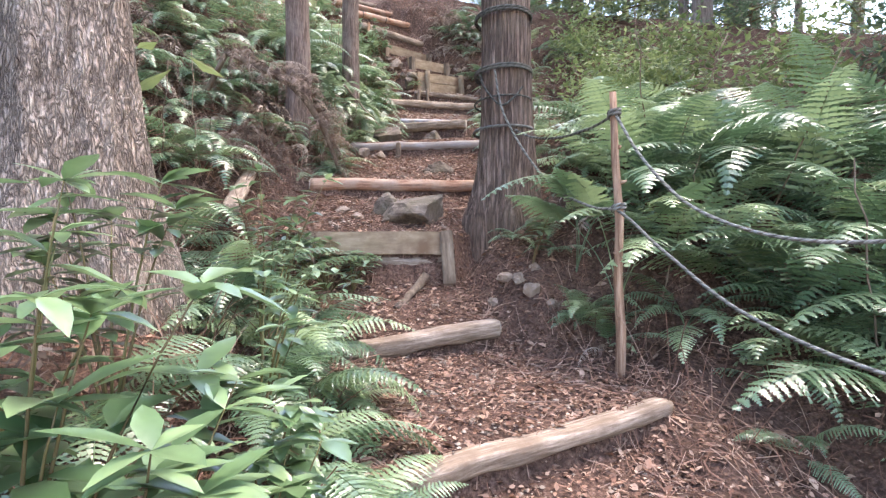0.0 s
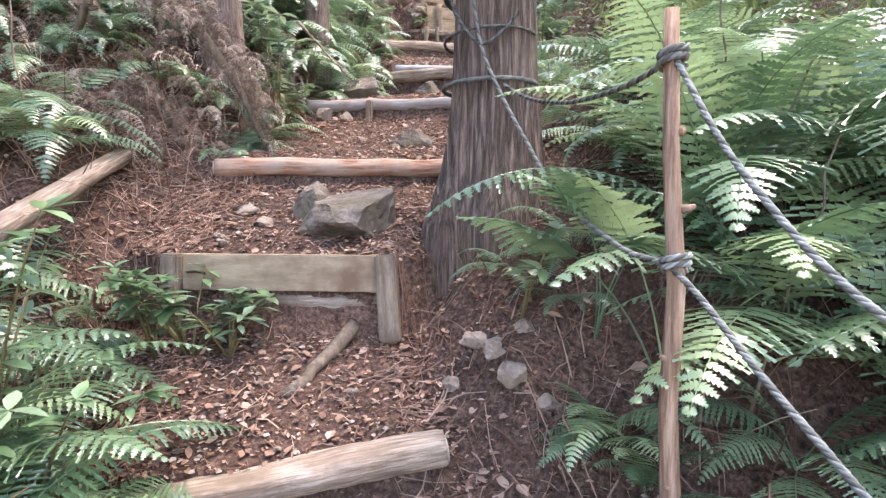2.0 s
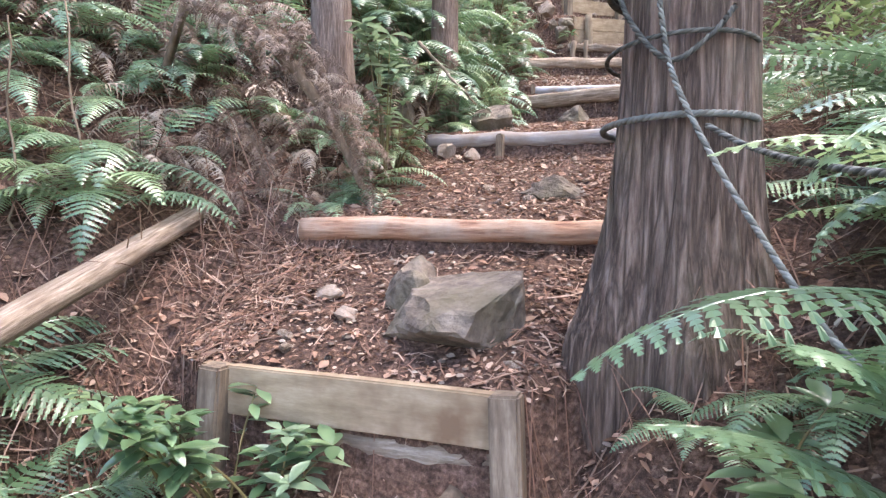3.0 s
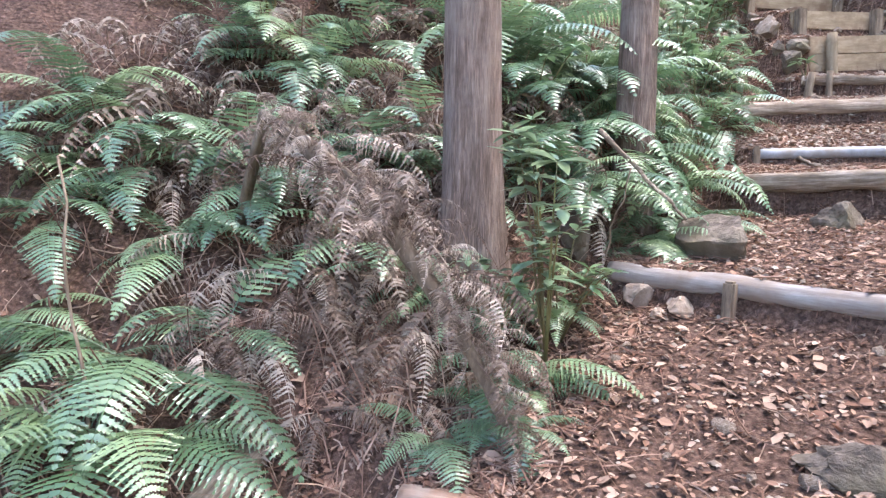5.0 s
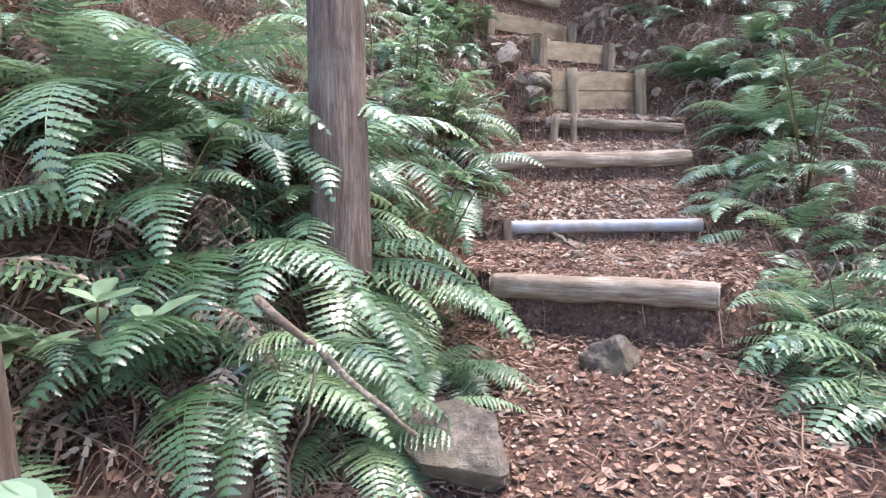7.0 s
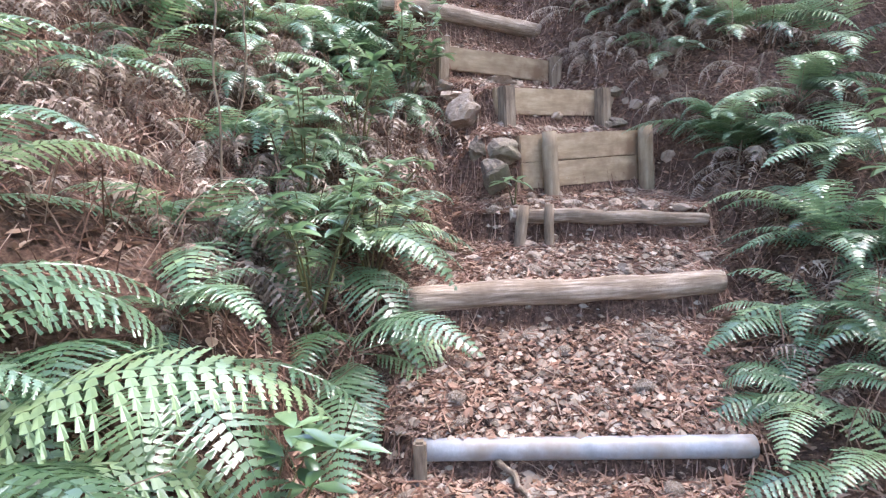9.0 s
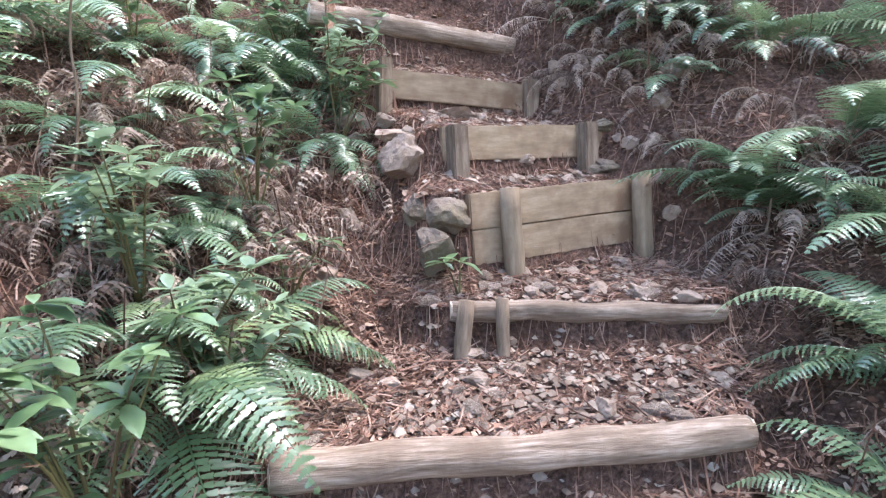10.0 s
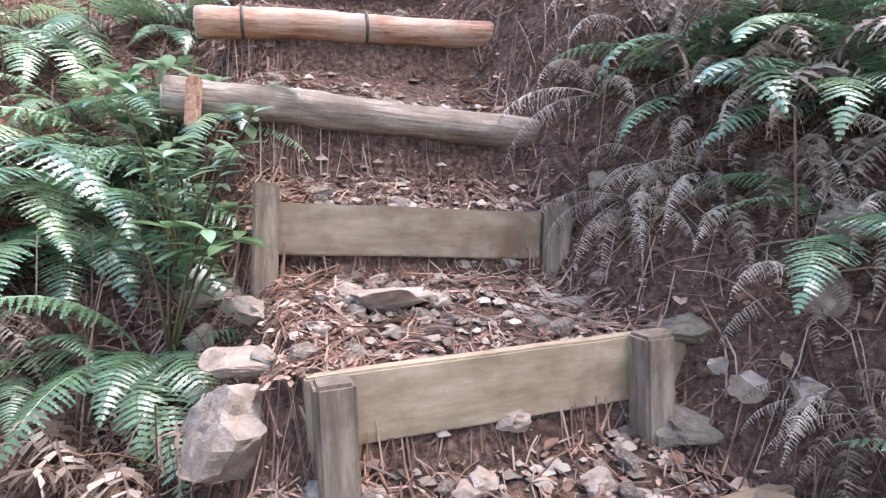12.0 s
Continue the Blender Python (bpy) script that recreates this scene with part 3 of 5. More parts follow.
rock(-0.52, 9.42, (0.095, 0.08, 0.09), 35, "pale stone propping the tall board step", 10, 0.2, 3.85)
rock(-0.64, 9.58, (0.085, 0.07, 0.07), 36, "squarish stone propping the tall board step", 70, 0.2, 4.02)
rock(-0.60, 10.20, (0.13, 0.10, 0.04), 56, "flat pale stone on the tread of a board step", 35, 0.3)
rock(0.13, 10.43, (0.13, 0.085, 0.045), 14, "greenish flat rock beside a board step", 35, 0.5, 4.445)
rock(0.14, 10.28, (0.10, 0.08, 0.05), 15, "greenish slab of rock beside the stake", 60, 0.35)
rock(-1.15, 10.16, (0.16, 0.08, 0.05), 57, "long pale stone on the bank", 30, 0.3)
rock(-0.95, 9.62, (0.05, 0.04, 0.06), 58, "small brown stone in the bank", 30, 0.2)
for i, (x, y, s) in enumerate([(-0.80, 6.02, 0.085), (-0.62, 5.98, 0.07), (-0.70, 5.92, 0.04), (0.42, 10.32, 0.07), (0.50, 10.45, 0.08), (0.38, 10.52, 0.05), (0.44, 10.08, 0.06), (0.10, 10.0, 0.05), (-0.2, 9.62, 0.045), (-0.9, 10.05, 0.06), (-1.0, 9.95, 0.05), (-0.12, 10.72, 0.05), (-0.05, 10.62, 0.04)]):
    rock(x, y, (s, s * 0.8, s * 0.7), 60 + i, "loose pale angular stone at the edge of the trail", 37 * i, 0.25)

for i, (x, y, k) in enumerate(((0.39, 3.78, 0.06), (0.53, 3.56, 0.075), (0.46, 3.66, 0.06), (0.31, 3.70, 0.045), (0.58, 3.72, 0.05), (0.64, 3.50, 0.05), (-0.62, 4.30, 0.05), (-0.75, 4.42, 0.06), (-0.95, 9.35, 0.06), (-0.82, 9.10, 0.05), (-0.70, 9.02, 0.06), (-0.30, 9.05, 0.05), (0.1, 8.98, 0.05), (-0.58, 8.98, 0.045))):
    rock(x, y, (k, k * 0.8, k * 0.65), 90 + i, "loose angular stone beside the trail", 53 * i, 0.3)

for i, (x, y, k) in enumerate(((0.28, 10.26, 0.055), (0.38, 10.23, 0.06), (0.21, 10.32, 0.035), (-0.37, 10.63, 0.035), (-0.58, 10.03, 0.03), (-0.51, 10.07, 0.035), (-0.43, 10.10, 0.03), (-0.67, 9.97, 0.04), (-0.09, 10.56, 0.03), (-1.08, 10.05, 0.06), (-0.75, 9.90, 0.04), (-0.23, 10.07, 0.05), (-0.54, 9.77, 0.05), (-0.03, 10.06, 0.05), (-0.25, 9.95, 0.045), (-1.06, 10.14, 0.05), (-1.13, 9.85, 0.045))):
    rock(x, y, (k, k * 0.8, k * 0.6), 120 + i, "loose pale stone on the upper steps", 71 * i, 0.25)

rng = random.Random(12)
for i in range(46):
    y = rng.choice((rng.uniform(9.15, 9.55), rng.uniform(9.7, 10.2), rng.uniform(10.1, 10.6)))
    x = float(np.interp(y, CY, CX)) + rng.uniform(-0.55, 0.5)
    k = rng.choice((0.024, 0.03, 0.036, 0.045, 0.055))
    rock(x, y, (k, k * rng.uniform(0.6, 0.9), k * rng.uniform(0.35, 0.7)), 150 + i, "loose pale stone on the upper steps", 61 * i, 0.3, None, rng.uniform(-15, 15))

rng = random.Random(11)
stone_kinds = [rock_mesh("stone", 80 + i, 1, 0.75, 0.55, STONE, 2) for i in range(7)]


def trail_point(rng, spread=0.5):
    y = rng.uniform(1.3, 11.6) if rng.random() < 0.5 else rng.uniform(7.7, 10.8)
    return float(np.interp(y, CY, CX)) + rng.uniform(-spread - 0.12, spread), y


def near_riser(x, y):
    for a, b, _, _ in STEPS:
        lx, ly = b[0] - a[0], b[1] - a[1]
        d = (-(x - a[0]) * ly + (y - a[1]) * lx) / math.hypot(lx, ly)
        if -0.07 < d < 0.07:
            return True
    return False


count = 0
while count < 285:
    x, y = trail_point(rng)
    if near_riser(x, y) or (y < 9 and rng.random() < 0.2):
        continue
    s = rng.choice((0.014, 0.018, 0.024, 0.03, 0.04)) * (1.35 if y > 7.7 else 1.0)
    ob = new("stone", rng.choice(stone_kinds))
    ob.matrix_basis = pose(x, y, ground_z(x, y) + s * 0.15, rng.uniform(-20, 20), rng.uniform(-20, 20), rng.uniform(0, 360)) @ Matrix.Scale(s, 4)
    tagged(ob, "loose pale brown stone lying on the trail", "stone", "loose stones on the trail")
    count += 1

# ---- branches ----


def branch(a, b, r, label, bow=0.03, material=None):
    a, b = Vector(a), Vector(b)
    pts = [a.lerp(b, i / 9) + Vector((fbm((i * 0.5, r * 99, 1)), fbm((i * 0.5, r * 99, 7)), 0.4 * fbm((i * 0.5, r * 99, 4)))) * bow for i in range(10)]
    v, f = tube(pts, [r * (1 - 0.05 * i) for i in range(10)], 9, 0.25, 4)
    return tagged(new("branch", mesh_of("branch", v, f, material or GREY_LOG, smooth=True)), label, "branch")


branch((-0.12, 3.98, 1.19), (-0.27, 3.59, 1.04), 0.032, "split piece of dark wood lying on the trail", material=POST_WOOD)
branch((-0.63, 3.16, 0.84), (-0.64, 2.88, 0.79), 0.02, "pale stick at the end of a log step")
branch((-1.46, 10.51, 4.96), (-1.11, 10.45, 4.98), 0.016, "pale crooked root lying above a board step")
branch((-0.37, 8.05, 3.00), (-0.22, 7.88, 2.92), 0.012, "short stick on the trail")
branch((-1.97, 10.85, 5.40), (-1.76, 10.91, 5.47), 0.016, "broken grey branch on the bank")
# dead limbs among the ferns
branch((-2.3, 6.2, 3.75), (-1.75, 6.5, 3.40), 0.02, "dead limb hanging among ferns")
branch((-1.0, 6.05, 3.0), (-0.66, 6.2, 2.62), 0.011, "dead limb leaning from the bank")


def stem(x, y, dx, dy, height, label="thin bare sapling stem among the ferns"):
    z = ground_z(x, y) - 0.05
    return branch((x, y, z), (x + dx, y + dy, z + height), 0.006, label, 0.05, POST_WOOD)


stem(1.35, 3.90, 0.40, -0.2, 1.15)
stem(1.50, 4.20, -0.20, -0.1, 1.25)
stem(1.90, 3.60, 0.30, -0.3, 1.20)
stem(1.25, 3.40, 0.25, 0.1, 0.95)
stem(2.00, 2.60, -0.15, 0.1, 1.20)
stem(-1.75, 4.30, -0.05, -0.05, 0.95)
stem(-1.95, 4.15, 0.05, -0.05, 0.85)
stem(-1.62, 5.95, 0.12, -0.05, 0.80)
stem(-0.98, 6.05, 0.10, 0.02, 0.55)
stem(-1.45, 8.35, 0.02, -0.05, 1.10)
stem(-1.70, 8.95, 0.10, -0.05, 1.00)
stem(0.75, 9.75, 0.12, 0.1, 0.70)
stem(0.95, 10.9, -0.10, 0.1, 0.75)

# ---- litter ----


def scatter_litter(count, spots, size, seed):
    rng = random.Random(seed)
    verts, faces = [], []
    for i in range(count):
        x, y = spots(rng)
        z = ground_z(x, y)
        n = Vector((rng.gauss(0, 0.35), rng.gauss(0, 0.35), 1)).normalized()
        a = n.orthogonal().normalized()
        a.rotate(Matrix.Rotation(rng.uniform(0, 6.283), 3, n))
        b = n.cross(a)
        s = size * (rng.uniform(0.35, 1.1) if rng.random() < 0.9 else rng.uniform(1.1, 2.0))
        w = s * rng.uniform(0.3, 0.75)
        p = Vector((x, y, z + 0.004 + 0.012 * rng.random()))
        lift = s * rng.uniform(0.05, 0.45)
        k = len(verts)
        verts += [p - a * s, p - a * s * 0.3 + b * w + n * lift, p + a * s * 0.45 + b * w * 0.8 + n * lift * 0.8, p + a * s + n * lift * 0.5, p + a * s * 0.4 - b * w * 0.85 + n * lift, p - a * s * 0.3 - b * w + n * lift * 0.7]
        faces += [(k, k + 1, k + 2, k + 3), (k, k + 3, k + 4, k + 5)]
    return verts, faces


def twig_litter(count, spots, length, seed, thick=0.0022):
    rng = random.Random(seed)
    verts, faces = [], []
    for i in range(count):
        x, y = spots(rng)
        L = length * rng.uniform(0.3, 1.6)
        a = rng.uniform(0, 6.283)
        dx, dy = math.cos(a) * L / 2, math.sin(a) * L / 2
        r = thick * rng.uniform(0.5, 1.8)
        k = len(verts)
        for f in (-1, 0, 1):
            px, py = x + dx * f + rng.gauss(0, L * 0.04), y + dy * f + rng.gauss(0, L * 0.04)
            pz = ground_z(px, py) + 0.008 + rng.random() * 0.02
            for w in (0, 2.1, 4.2):
                verts.append((px - math.sin(a) * r * math.cos(w), py + math.cos(a) * r * math.cos(w), pz + r * math.sin(w)))
        for j in range(2):
            for q in range(3):
                o, o2 = k + j * 3, k + j * 3 + 3
                faces.append((o + q, o + (q + 1) % 3, o2 + (q + 1) % 3, o2 + q))
    return verts, faces


def on_trail(rng):
    x, y = trail_point(rng, 0.62)
    # the upper treads are stonier, with fewer leaves
    while y > 8.9 and rng.random() < 0.86:
        x, y = trail_point(rng, 0.62)
    return x, y


def on_banks(rng):
    y = rng.uniform(0.8, 12.0)
    side = -1 if rng.random() < 0.66 else 1
    return float(np.interp(y, CY, CX)) + side * (0.42 + 2.2 * rng.random() ** 1.5), y


v, f = scatter_litter(32000, on_trail, 0.0135, 5)
tagged(new("leaf_litter", mesh_of("leaf_litter", v, f, LITTER)), "pinkish-brown fallen leaves strewn over the trail", "leaf litter", kind="stuff")
v, f = scatter_litter(21000, on_banks, 0.019, 6)
tagged(new("leaf_litter", mesh_of("leaf_litter", v, f, LITTER)), "brown fallen leaves covering the banks", "leaf litter", kind="stuff")
v, f = twig_litter(8000, lambda r: trail_point(r, 0.6), 0.07, 7, 0.0017)
tagged(new("twig_litter", mesh_of("twig_litter", v, f, TWIG)), "dry needles and twigs strewn over the trail", "twig litter", kind="stuff")
v, f = twig_litter(11000, on_banks, 0.13, 8, 0.002)
tagged(new("twig_litter", mesh_of("twig_litter", v, f, TWIG)), "dry twigs and bracken stalks on the banks", "twig litter", kind="stuff")


def gravel(count, seed):
    rng = random.Random(seed)
    verts, faces = [], []
    for i in range(count):
        x, y = trail_point(rng, 0.5)
        if rng.random() < (0.45 if y < 7.5 else 0.12 if y < 9.4 else 0.6):
            continue
        s = 0.004 + (0.013 if y < 7.5 else 0.022) * rng.random() ** 1.6
        z = ground_z(x, y)
        k = len(verts)
        for d in ((1, 0, 0), (-1, 0, 0), (0, 1, 0), (0, -1, 0), (0, 0, 0.7), (0, 0, -0.7), (0.6, 0.6, 0.35), (-0.6, -0.6, 0.35)):
            verts.append((x + s * d[0] * rng.uniform(0.7, 1.2), y + s * d[1] * rng.uniform(0.7, 1.2), z + s * (0.3 + d[2] * rng.uniform(0.7, 1.2))))
        faces += [(k, k + 6, k + 4), (k + 6, k + 2, k + 4), (k + 2, k + 1, k + 4), (k + 1, k + 7, k + 4), (k + 7, k + 3, k + 4), (k + 3, k, k + 4), (k, k + 2, k + 6), (k + 1, k + 3, k + 7)]
    return verts, faces


def on_edges(rng):
    y = rng.uniform(8.3, 11.4) if rng.random() < 0.45 else rng.uniform(1.2, 8.3)
    return float(np.interp(y, CY, CX)) + (-1 if rng.random() < 0.65 else 1) * rng.uniform(0.4, 1.15), y


v, f = scatter_litter(21000, on_edges, 0.014, 15)
tagged(new("leaf_litter", mesh_of("leaf_litter", v, f, LITTER)), "fallen leaves heaped along the edges of the trail", "leaf litter", kind="stuff")
v, f = twig_litter(9000, on_edges, 0.075, 16, 0.0017)
tagged(new("twig_litter", mesh_of("twig_litter", v, f, TWIG)), "needles and stalks heaped along the edges of the trail", "twig litter", kind="stuff")


def dry_stalks(count, seed):
    """Thin dead stalks that stand and droop on the banks."""
    rng = random.Random(seed)
    verts, faces = [], []
    for i in range(count):
        x, y = on_banks(rng)
        if abs(x - float(np.interp(y, CY, CX))) < 0.75:
            continue
        a, L, r = rng.uniform(0, 6.283), rng.uniform(0.12, 0.45), rng.uniform(0.0012, 0.003)
        z = ground_z(x, y)
        lean = rng.uniform(0.2, 1.1)
        k = len(verts)
        for j in range(5):
            f = j / 4
            px, py, pz = x + math.cos(a) * L * lean * f, y + math.sin(a) * L * lean * f, z - 0.02 + L * (f - 0.45 * lean * f * f)
            for w in (0, 2.1, 4.2):
                verts.append((px + r * math.cos(w), py + r * math.sin(w), pz + 0.3 * r * math.sin(w)))
        for j in range(4):
            for q in range(3):
                o, o2 = k + j * 3, k + j * 3 + 3
                faces.append((o + q, o + (q + 1) % 3, o2 + (q + 1) % 3, o2 + q))
    return verts, faces


v, f = dry_stalks(6500, 17)
tagged(new("dry_stalks", mesh_of("dry_stalks", v, f, TWIG)), "thin dead stalks standing and drooping on the banks", "dry stalks", kind="stuff")
v, f = gravel(11000, 9)
tagged(new("gravel", mesh_of("gravel", v, f, GRAVEL)), "small broken stones mixed into the trail", "gravel", kind="stuff")

# ---- ferns ----


def frond_mesh(name, length, pinnae, width, teeth, rise, droop, material, seed, curl=0.0, bare=0.18, cut=0.6):
    """An arching frond along +x: a stalk, and toothed pinnae on both sides, longest near the middle."""
    rng = random.Random(seed)
    verts, faces = [], []
    pts, p, ang = [], Vector((0, 0, 0)), rise
    n = 24
    side = rng.uniform(-0.25, 0.25)
    for i in range(n + 1):
        pts.append(p.copy())
        f = i / n
        a = ang - droop * f ** 1.3
        p += Vector((math.cos(a) * math.cos(side * f), math.cos(a) * math.sin(side * f), math.sin(a))) * (length / n)

    def at(f):
        k = min(n - 1, int(f * n))
        t = f * n - k
        q = pts[k].lerp(pts[k + 1], t)
        d = (pts[k + 1] - pts[k]).normalized()
        return q, d

    v, fc = tube([pts[i] for i in range(0, n + 1, 2)], [0.0032 * (1 - 0.8 * i / n) * (length / 0.6) ** 0.5 for i in range(0, n + 1, 2)], 4)
    verts += v
    faces += fc
    for i in range(pinnae):
        f = bare + (1 - bare) * (i + 0.5) / pinnae
        g = (i + 0.5) / pinnae
        L = width * (min(1.0, 0.55 + 1.8 * g) * (1 - max(0.0, g - 0.2) ** 1.25 * 1.28)) * rng.uniform(0.9, 1.08)
        if L < width * 0.06:
            L = width * 0.06
        q, d = at(min(0.995, f))
        right = d.cross(Vector((0, 0, 1)))
        right = right.normalized() if right.length > 1e-3 else Vector((0, 1, 0))
        up = right.cross(d).normalized()
        gap = (1 - bare) * length / pinnae
        for s in (-1, 1):
            if rng.random() < 0.03 + curl * 0.12:
                continue
            sweep = rng.uniform(0.25, 0.42)
            out = (right * s * math.cos(sweep) + d * math.sin(sweep)).normalized()
            sag = rng.uniform(0.2, 0.5) + curl * rng.uniform(0.2, 1.2)
            half = gap * ((0.46 if cut < 0.9 else 0.62) - 0.1 * curl) * rng.uniform(0.9, 1.1)
            fwd = (d - out * d.dot(out)).normalized()
            twist = rng.gauss(0, 0.12 + curl * 0.75)
            wide = (fwd * math.cos(twist) + up * math.sin(twist)).normalized()
            mid, lo, hi = [], [], []
            for j in range(teeth + 1):
                h = j / teeth
                c = q + out * (L * h * (1 - 0.15 * sag * h)) - up * (L * sag * h * h * 0.8)
                mid.append(c)
            k = len(verts)
            verts += mid
            for e in (-1, 1):
                for j in range(teeth):
                    h = (j + 0.55) / teeth
                    w = half * (1 - 0.75 * h ** 1.6)
                    tip = mid[j].lerp(mid[j + 1], 0.75) + wide * (e * w) + out * (L / teeth * 0.3)
                    inner = mid[j].lerp(mid[j + 1], 0.1) + wide * (e * w * cut)
                    b0 = len(verts)
                    verts += [tip, inner]
                    faces.append((k + j, b0 + 1, b0, k + j + 1) if e > 0 else (k + j, k + j + 1, b0, b0 + 1))
    return mesh_of(name, verts, faces, material)


ARCS = [(0.95, 1.6), (0.7, 1.6), (0.45, 1.35), (1.15, 2.0), (0.25, 1.2), (0.8, 2.3)]
DEAD_ARCS = [(0.6, 2.0), (0.2, 1.7), (-0.2, 1.3), (0.8, 2.6), (0.0, 1.5)]
GREEN_FRONDS = [frond_mesh("frond", 0.70, 25, 0.155, 5, rise, droop, FERN, 20 + i) for i, (rise, droop) in enumerate(ARCS)]
PLAIN_FRONDS = [frond_mesh("frond", 0.70, 19, 0.16, 3, rise, droop, FERN, 30 + i) for i, (rise, droop) in enumerate(ARCS)]
DEAD_FRONDS = [frond_mesh("frond", 0.66, 28, 0.085, 4, rise, droop, DEAD_FERN, 40 + i, curl=1.0) for i, (rise, droop) in enumerate(DEAD_ARCS)]
PLAIN_DEAD = [frond_mesh("frond", 0.66, 19, 0.105, 3, rise, droop, DEAD_FERN, 50 + i, curl=1.0) for i, (rise, droop) in enumerate(DEAD_ARCS)]
BROAD_FRONDS = [frond_mesh("frond", 0.62, 13, 0.105, 5, rise, droop, FERN, 60 + i, bare=0.6, cut=0.95) for i, (rise, droop) in enumerate(((1.5, 1.35), (1.4, 1.45), (1.52, 1.6)))]


def fern(x, y, scale, heading=None, fan=360, count=7, dead=False, lift=0.0, seed=0, pitch=0, plain=False, broad=False):
    """A fern: fronds that spread from one crown over the given fan of degrees."""
    rng = random.Random(seed * 7 + int(x * 100) + int(y * 1000))
    t = thing("fern", (x, y, ground_z(x, y) - 0.02 + lift),
              "withered brown fern with drooping fronds" if dead else "green fern with arching toothed fronds",
              "fern", "withered ferns on the banks" if dead else "green ferns on the banks")
    kinds = (PLAIN_DEAD if plain else DEAD_FRONDS) if dead else (PLAIN_FRONDS if plain else GREEN_FRONDS)
    kinds = BROAD_FRONDS if broad else kinds
    a0 = rng.uniform(0, 360) if heading is None else heading
    for i in range(count):
        a = a0 + fan * ((i + 0.5) / count - 0.5) + rng.uniform(-14, 14)
        s = scale * rng.uniform(0.75, 1.15)
        tip = pitch + (16 if x < -0.4 and heading is not None else 0)
        part("frond", rng.choice(kinds), parent=t, m=pose(0, 0, 0, rng.uniform(-14, 14), tip + rng.uniform(-14, 10), a) @ Matrix.Scale(s, 4))
    return t


# ferns that hang over the trail, from its start upwards
# inner bank, from 0.0 m
fern(-0.85, 1.30, 0.85, -30, 200, 9)
fern(-0.55, 1.55, 0.80, -10, 200, 9)
fern(-0.30, 1.78, 0.62, 0, 220, 10)
fern(-1.07, 1.85, 0.90, -20, 220, 9)
fern(-0.75, 2.25, 0.80, -20, 220, 9)
fern(-0.45, 2.45, 0.50, -10, 240, 8)
# inner bank, from 2.5 m
fern(-0.62, 2.62, 0.62, -20, 260, 8)
fern(-0.95, 2.75, 0.85, -20, 220, 9, dead=True)
fern(-1.50, 2.95, 0.90, -10, 260, 9)
fern(-0.68, 3.00, 0.70, -20, 240, 9)
fern(-1.20, 3.05, 1.00, -20, 220, 9)
fern(-1.45, 3.15, 1.00, -10, 260, 9)
fern(-0.88, 3.30, 0.75, -20, 220, 8)
fern(-1.65, 3.60, 1.10, -10, 260, 9)
fern(-1.18, 3.87, 0.50, -30, 240, 9)
fern(-1.78, 4.40, 0.91, -50, 240, 9)
fern(-1.95, 4.55, 1.05, -30, 260, 9)
fern(-1.88, 4.68, 0.62, -60, 240, 9, dead=True)
fern(-1.73, 4.79, 0.72, -40, 240, 9, dead=True)
fern(-1.45, 4.82, 0.68, -60, 240, 9, dead=True)
fern(-1.82, 4.82, 0.72, -60, 240, 10, dead=True)
fern(-2.83, 4.85, 0.88, -50, 240, 9)
fern(-2.41, 4.93, 0.81, -60, 240, 9, dead=True)
fern(-2.00, 4.95, 0.81, -60, 240, 9, dead=True)
# inner bank, from 5.0 m
fern(-1.70, 5.00, 0.76, -70, 220, 10, dead=True)
fern(-1.12, 5.00, 0.53, -60, 300, 8)
fern(-2.60, 5.00, 0.96, -40, 260, 9)
fern(-1.78, 5.03, 0.72, -60, 220, 10, dead=True)
fern(-1.22, 5.05, 0.40, -60, 240, 9, dead=True)
fern(-1.18, 5.06, 0.68, -60, 200, 10, dead=True)
fern(-1.48, 5.10, 0.62, -60, 220, 10, dead=True)
fern(-2.04, 5.13, 0.88, -40, 240, 9)
fern(-1.36, 5.18, 0.76, -60, 180, 11, dead=True)
fern(-0.96, 5.18, 0.56, -60, 300, 9)
fern(-1.72, 5.22, 0.81, -50, 240, 10, dead=True)
fern(-1.58, 5.28, 0.85, -60, 180, 12, dead=True)
fern(-1.40, 5.29, 0.72, -50, 220, 10, dead=True)
fern(-2.30, 5.30, 0.90, -55, 180, 11, dead=True)
fern(-1.00, 5.31, 0.40, -60, 260, 8)
fern(-1.05, 5.34, 0.69, -70, 260, 9)
fern(-2.05, 5.38, 0.90, -55, 180, 11, dead=True)
fern(-1.80, 5.38, 0.90, -50, 180, 12, dead=True)
fern(-1.23, 5.41, 0.56, -60, 260, 9)
fern(-1.90, 5.60, 0.74, -70, 260, 9)
fern(-2.08, 5.60, 0.61, -60, 220, 8)
fern(-2.62, 5.62, 0.88, -60, 240, 9)
fern(-2.45, 5.65, 0.96, -60, 260, 9)
fern(-1.07, 5.67, 0.40, -60, 260, 9)
fern(-1.62, 5.78, 0.70, -60, 260, 8)
fern(-2.58, 5.79, 0.81, -60, 240, 9, dead=True)
fern(-1.89, 5.81, 0.62, -60, 220, 9, dead=True)
fern(-1.06, 5.85, 0.40, -50, 260, 8)
fern(-2.17, 5.98, 0.72, -60, 240, 9, dead=True)
fern(-1.42, 6.15, 0.95, -50, 160, 8, dead=True)
fern(-1.44, 6.23, 0.70, -50, 240, 9, dead=True)
fern(-1.20, 6.32, 0.85, -50, 180, 8, dead=True)
fern(-1.26, 6.36, 0.60, -50, 240, 9, dead=True)
fern(-1.55, 6.46, 0.90, -50, 240, 9)
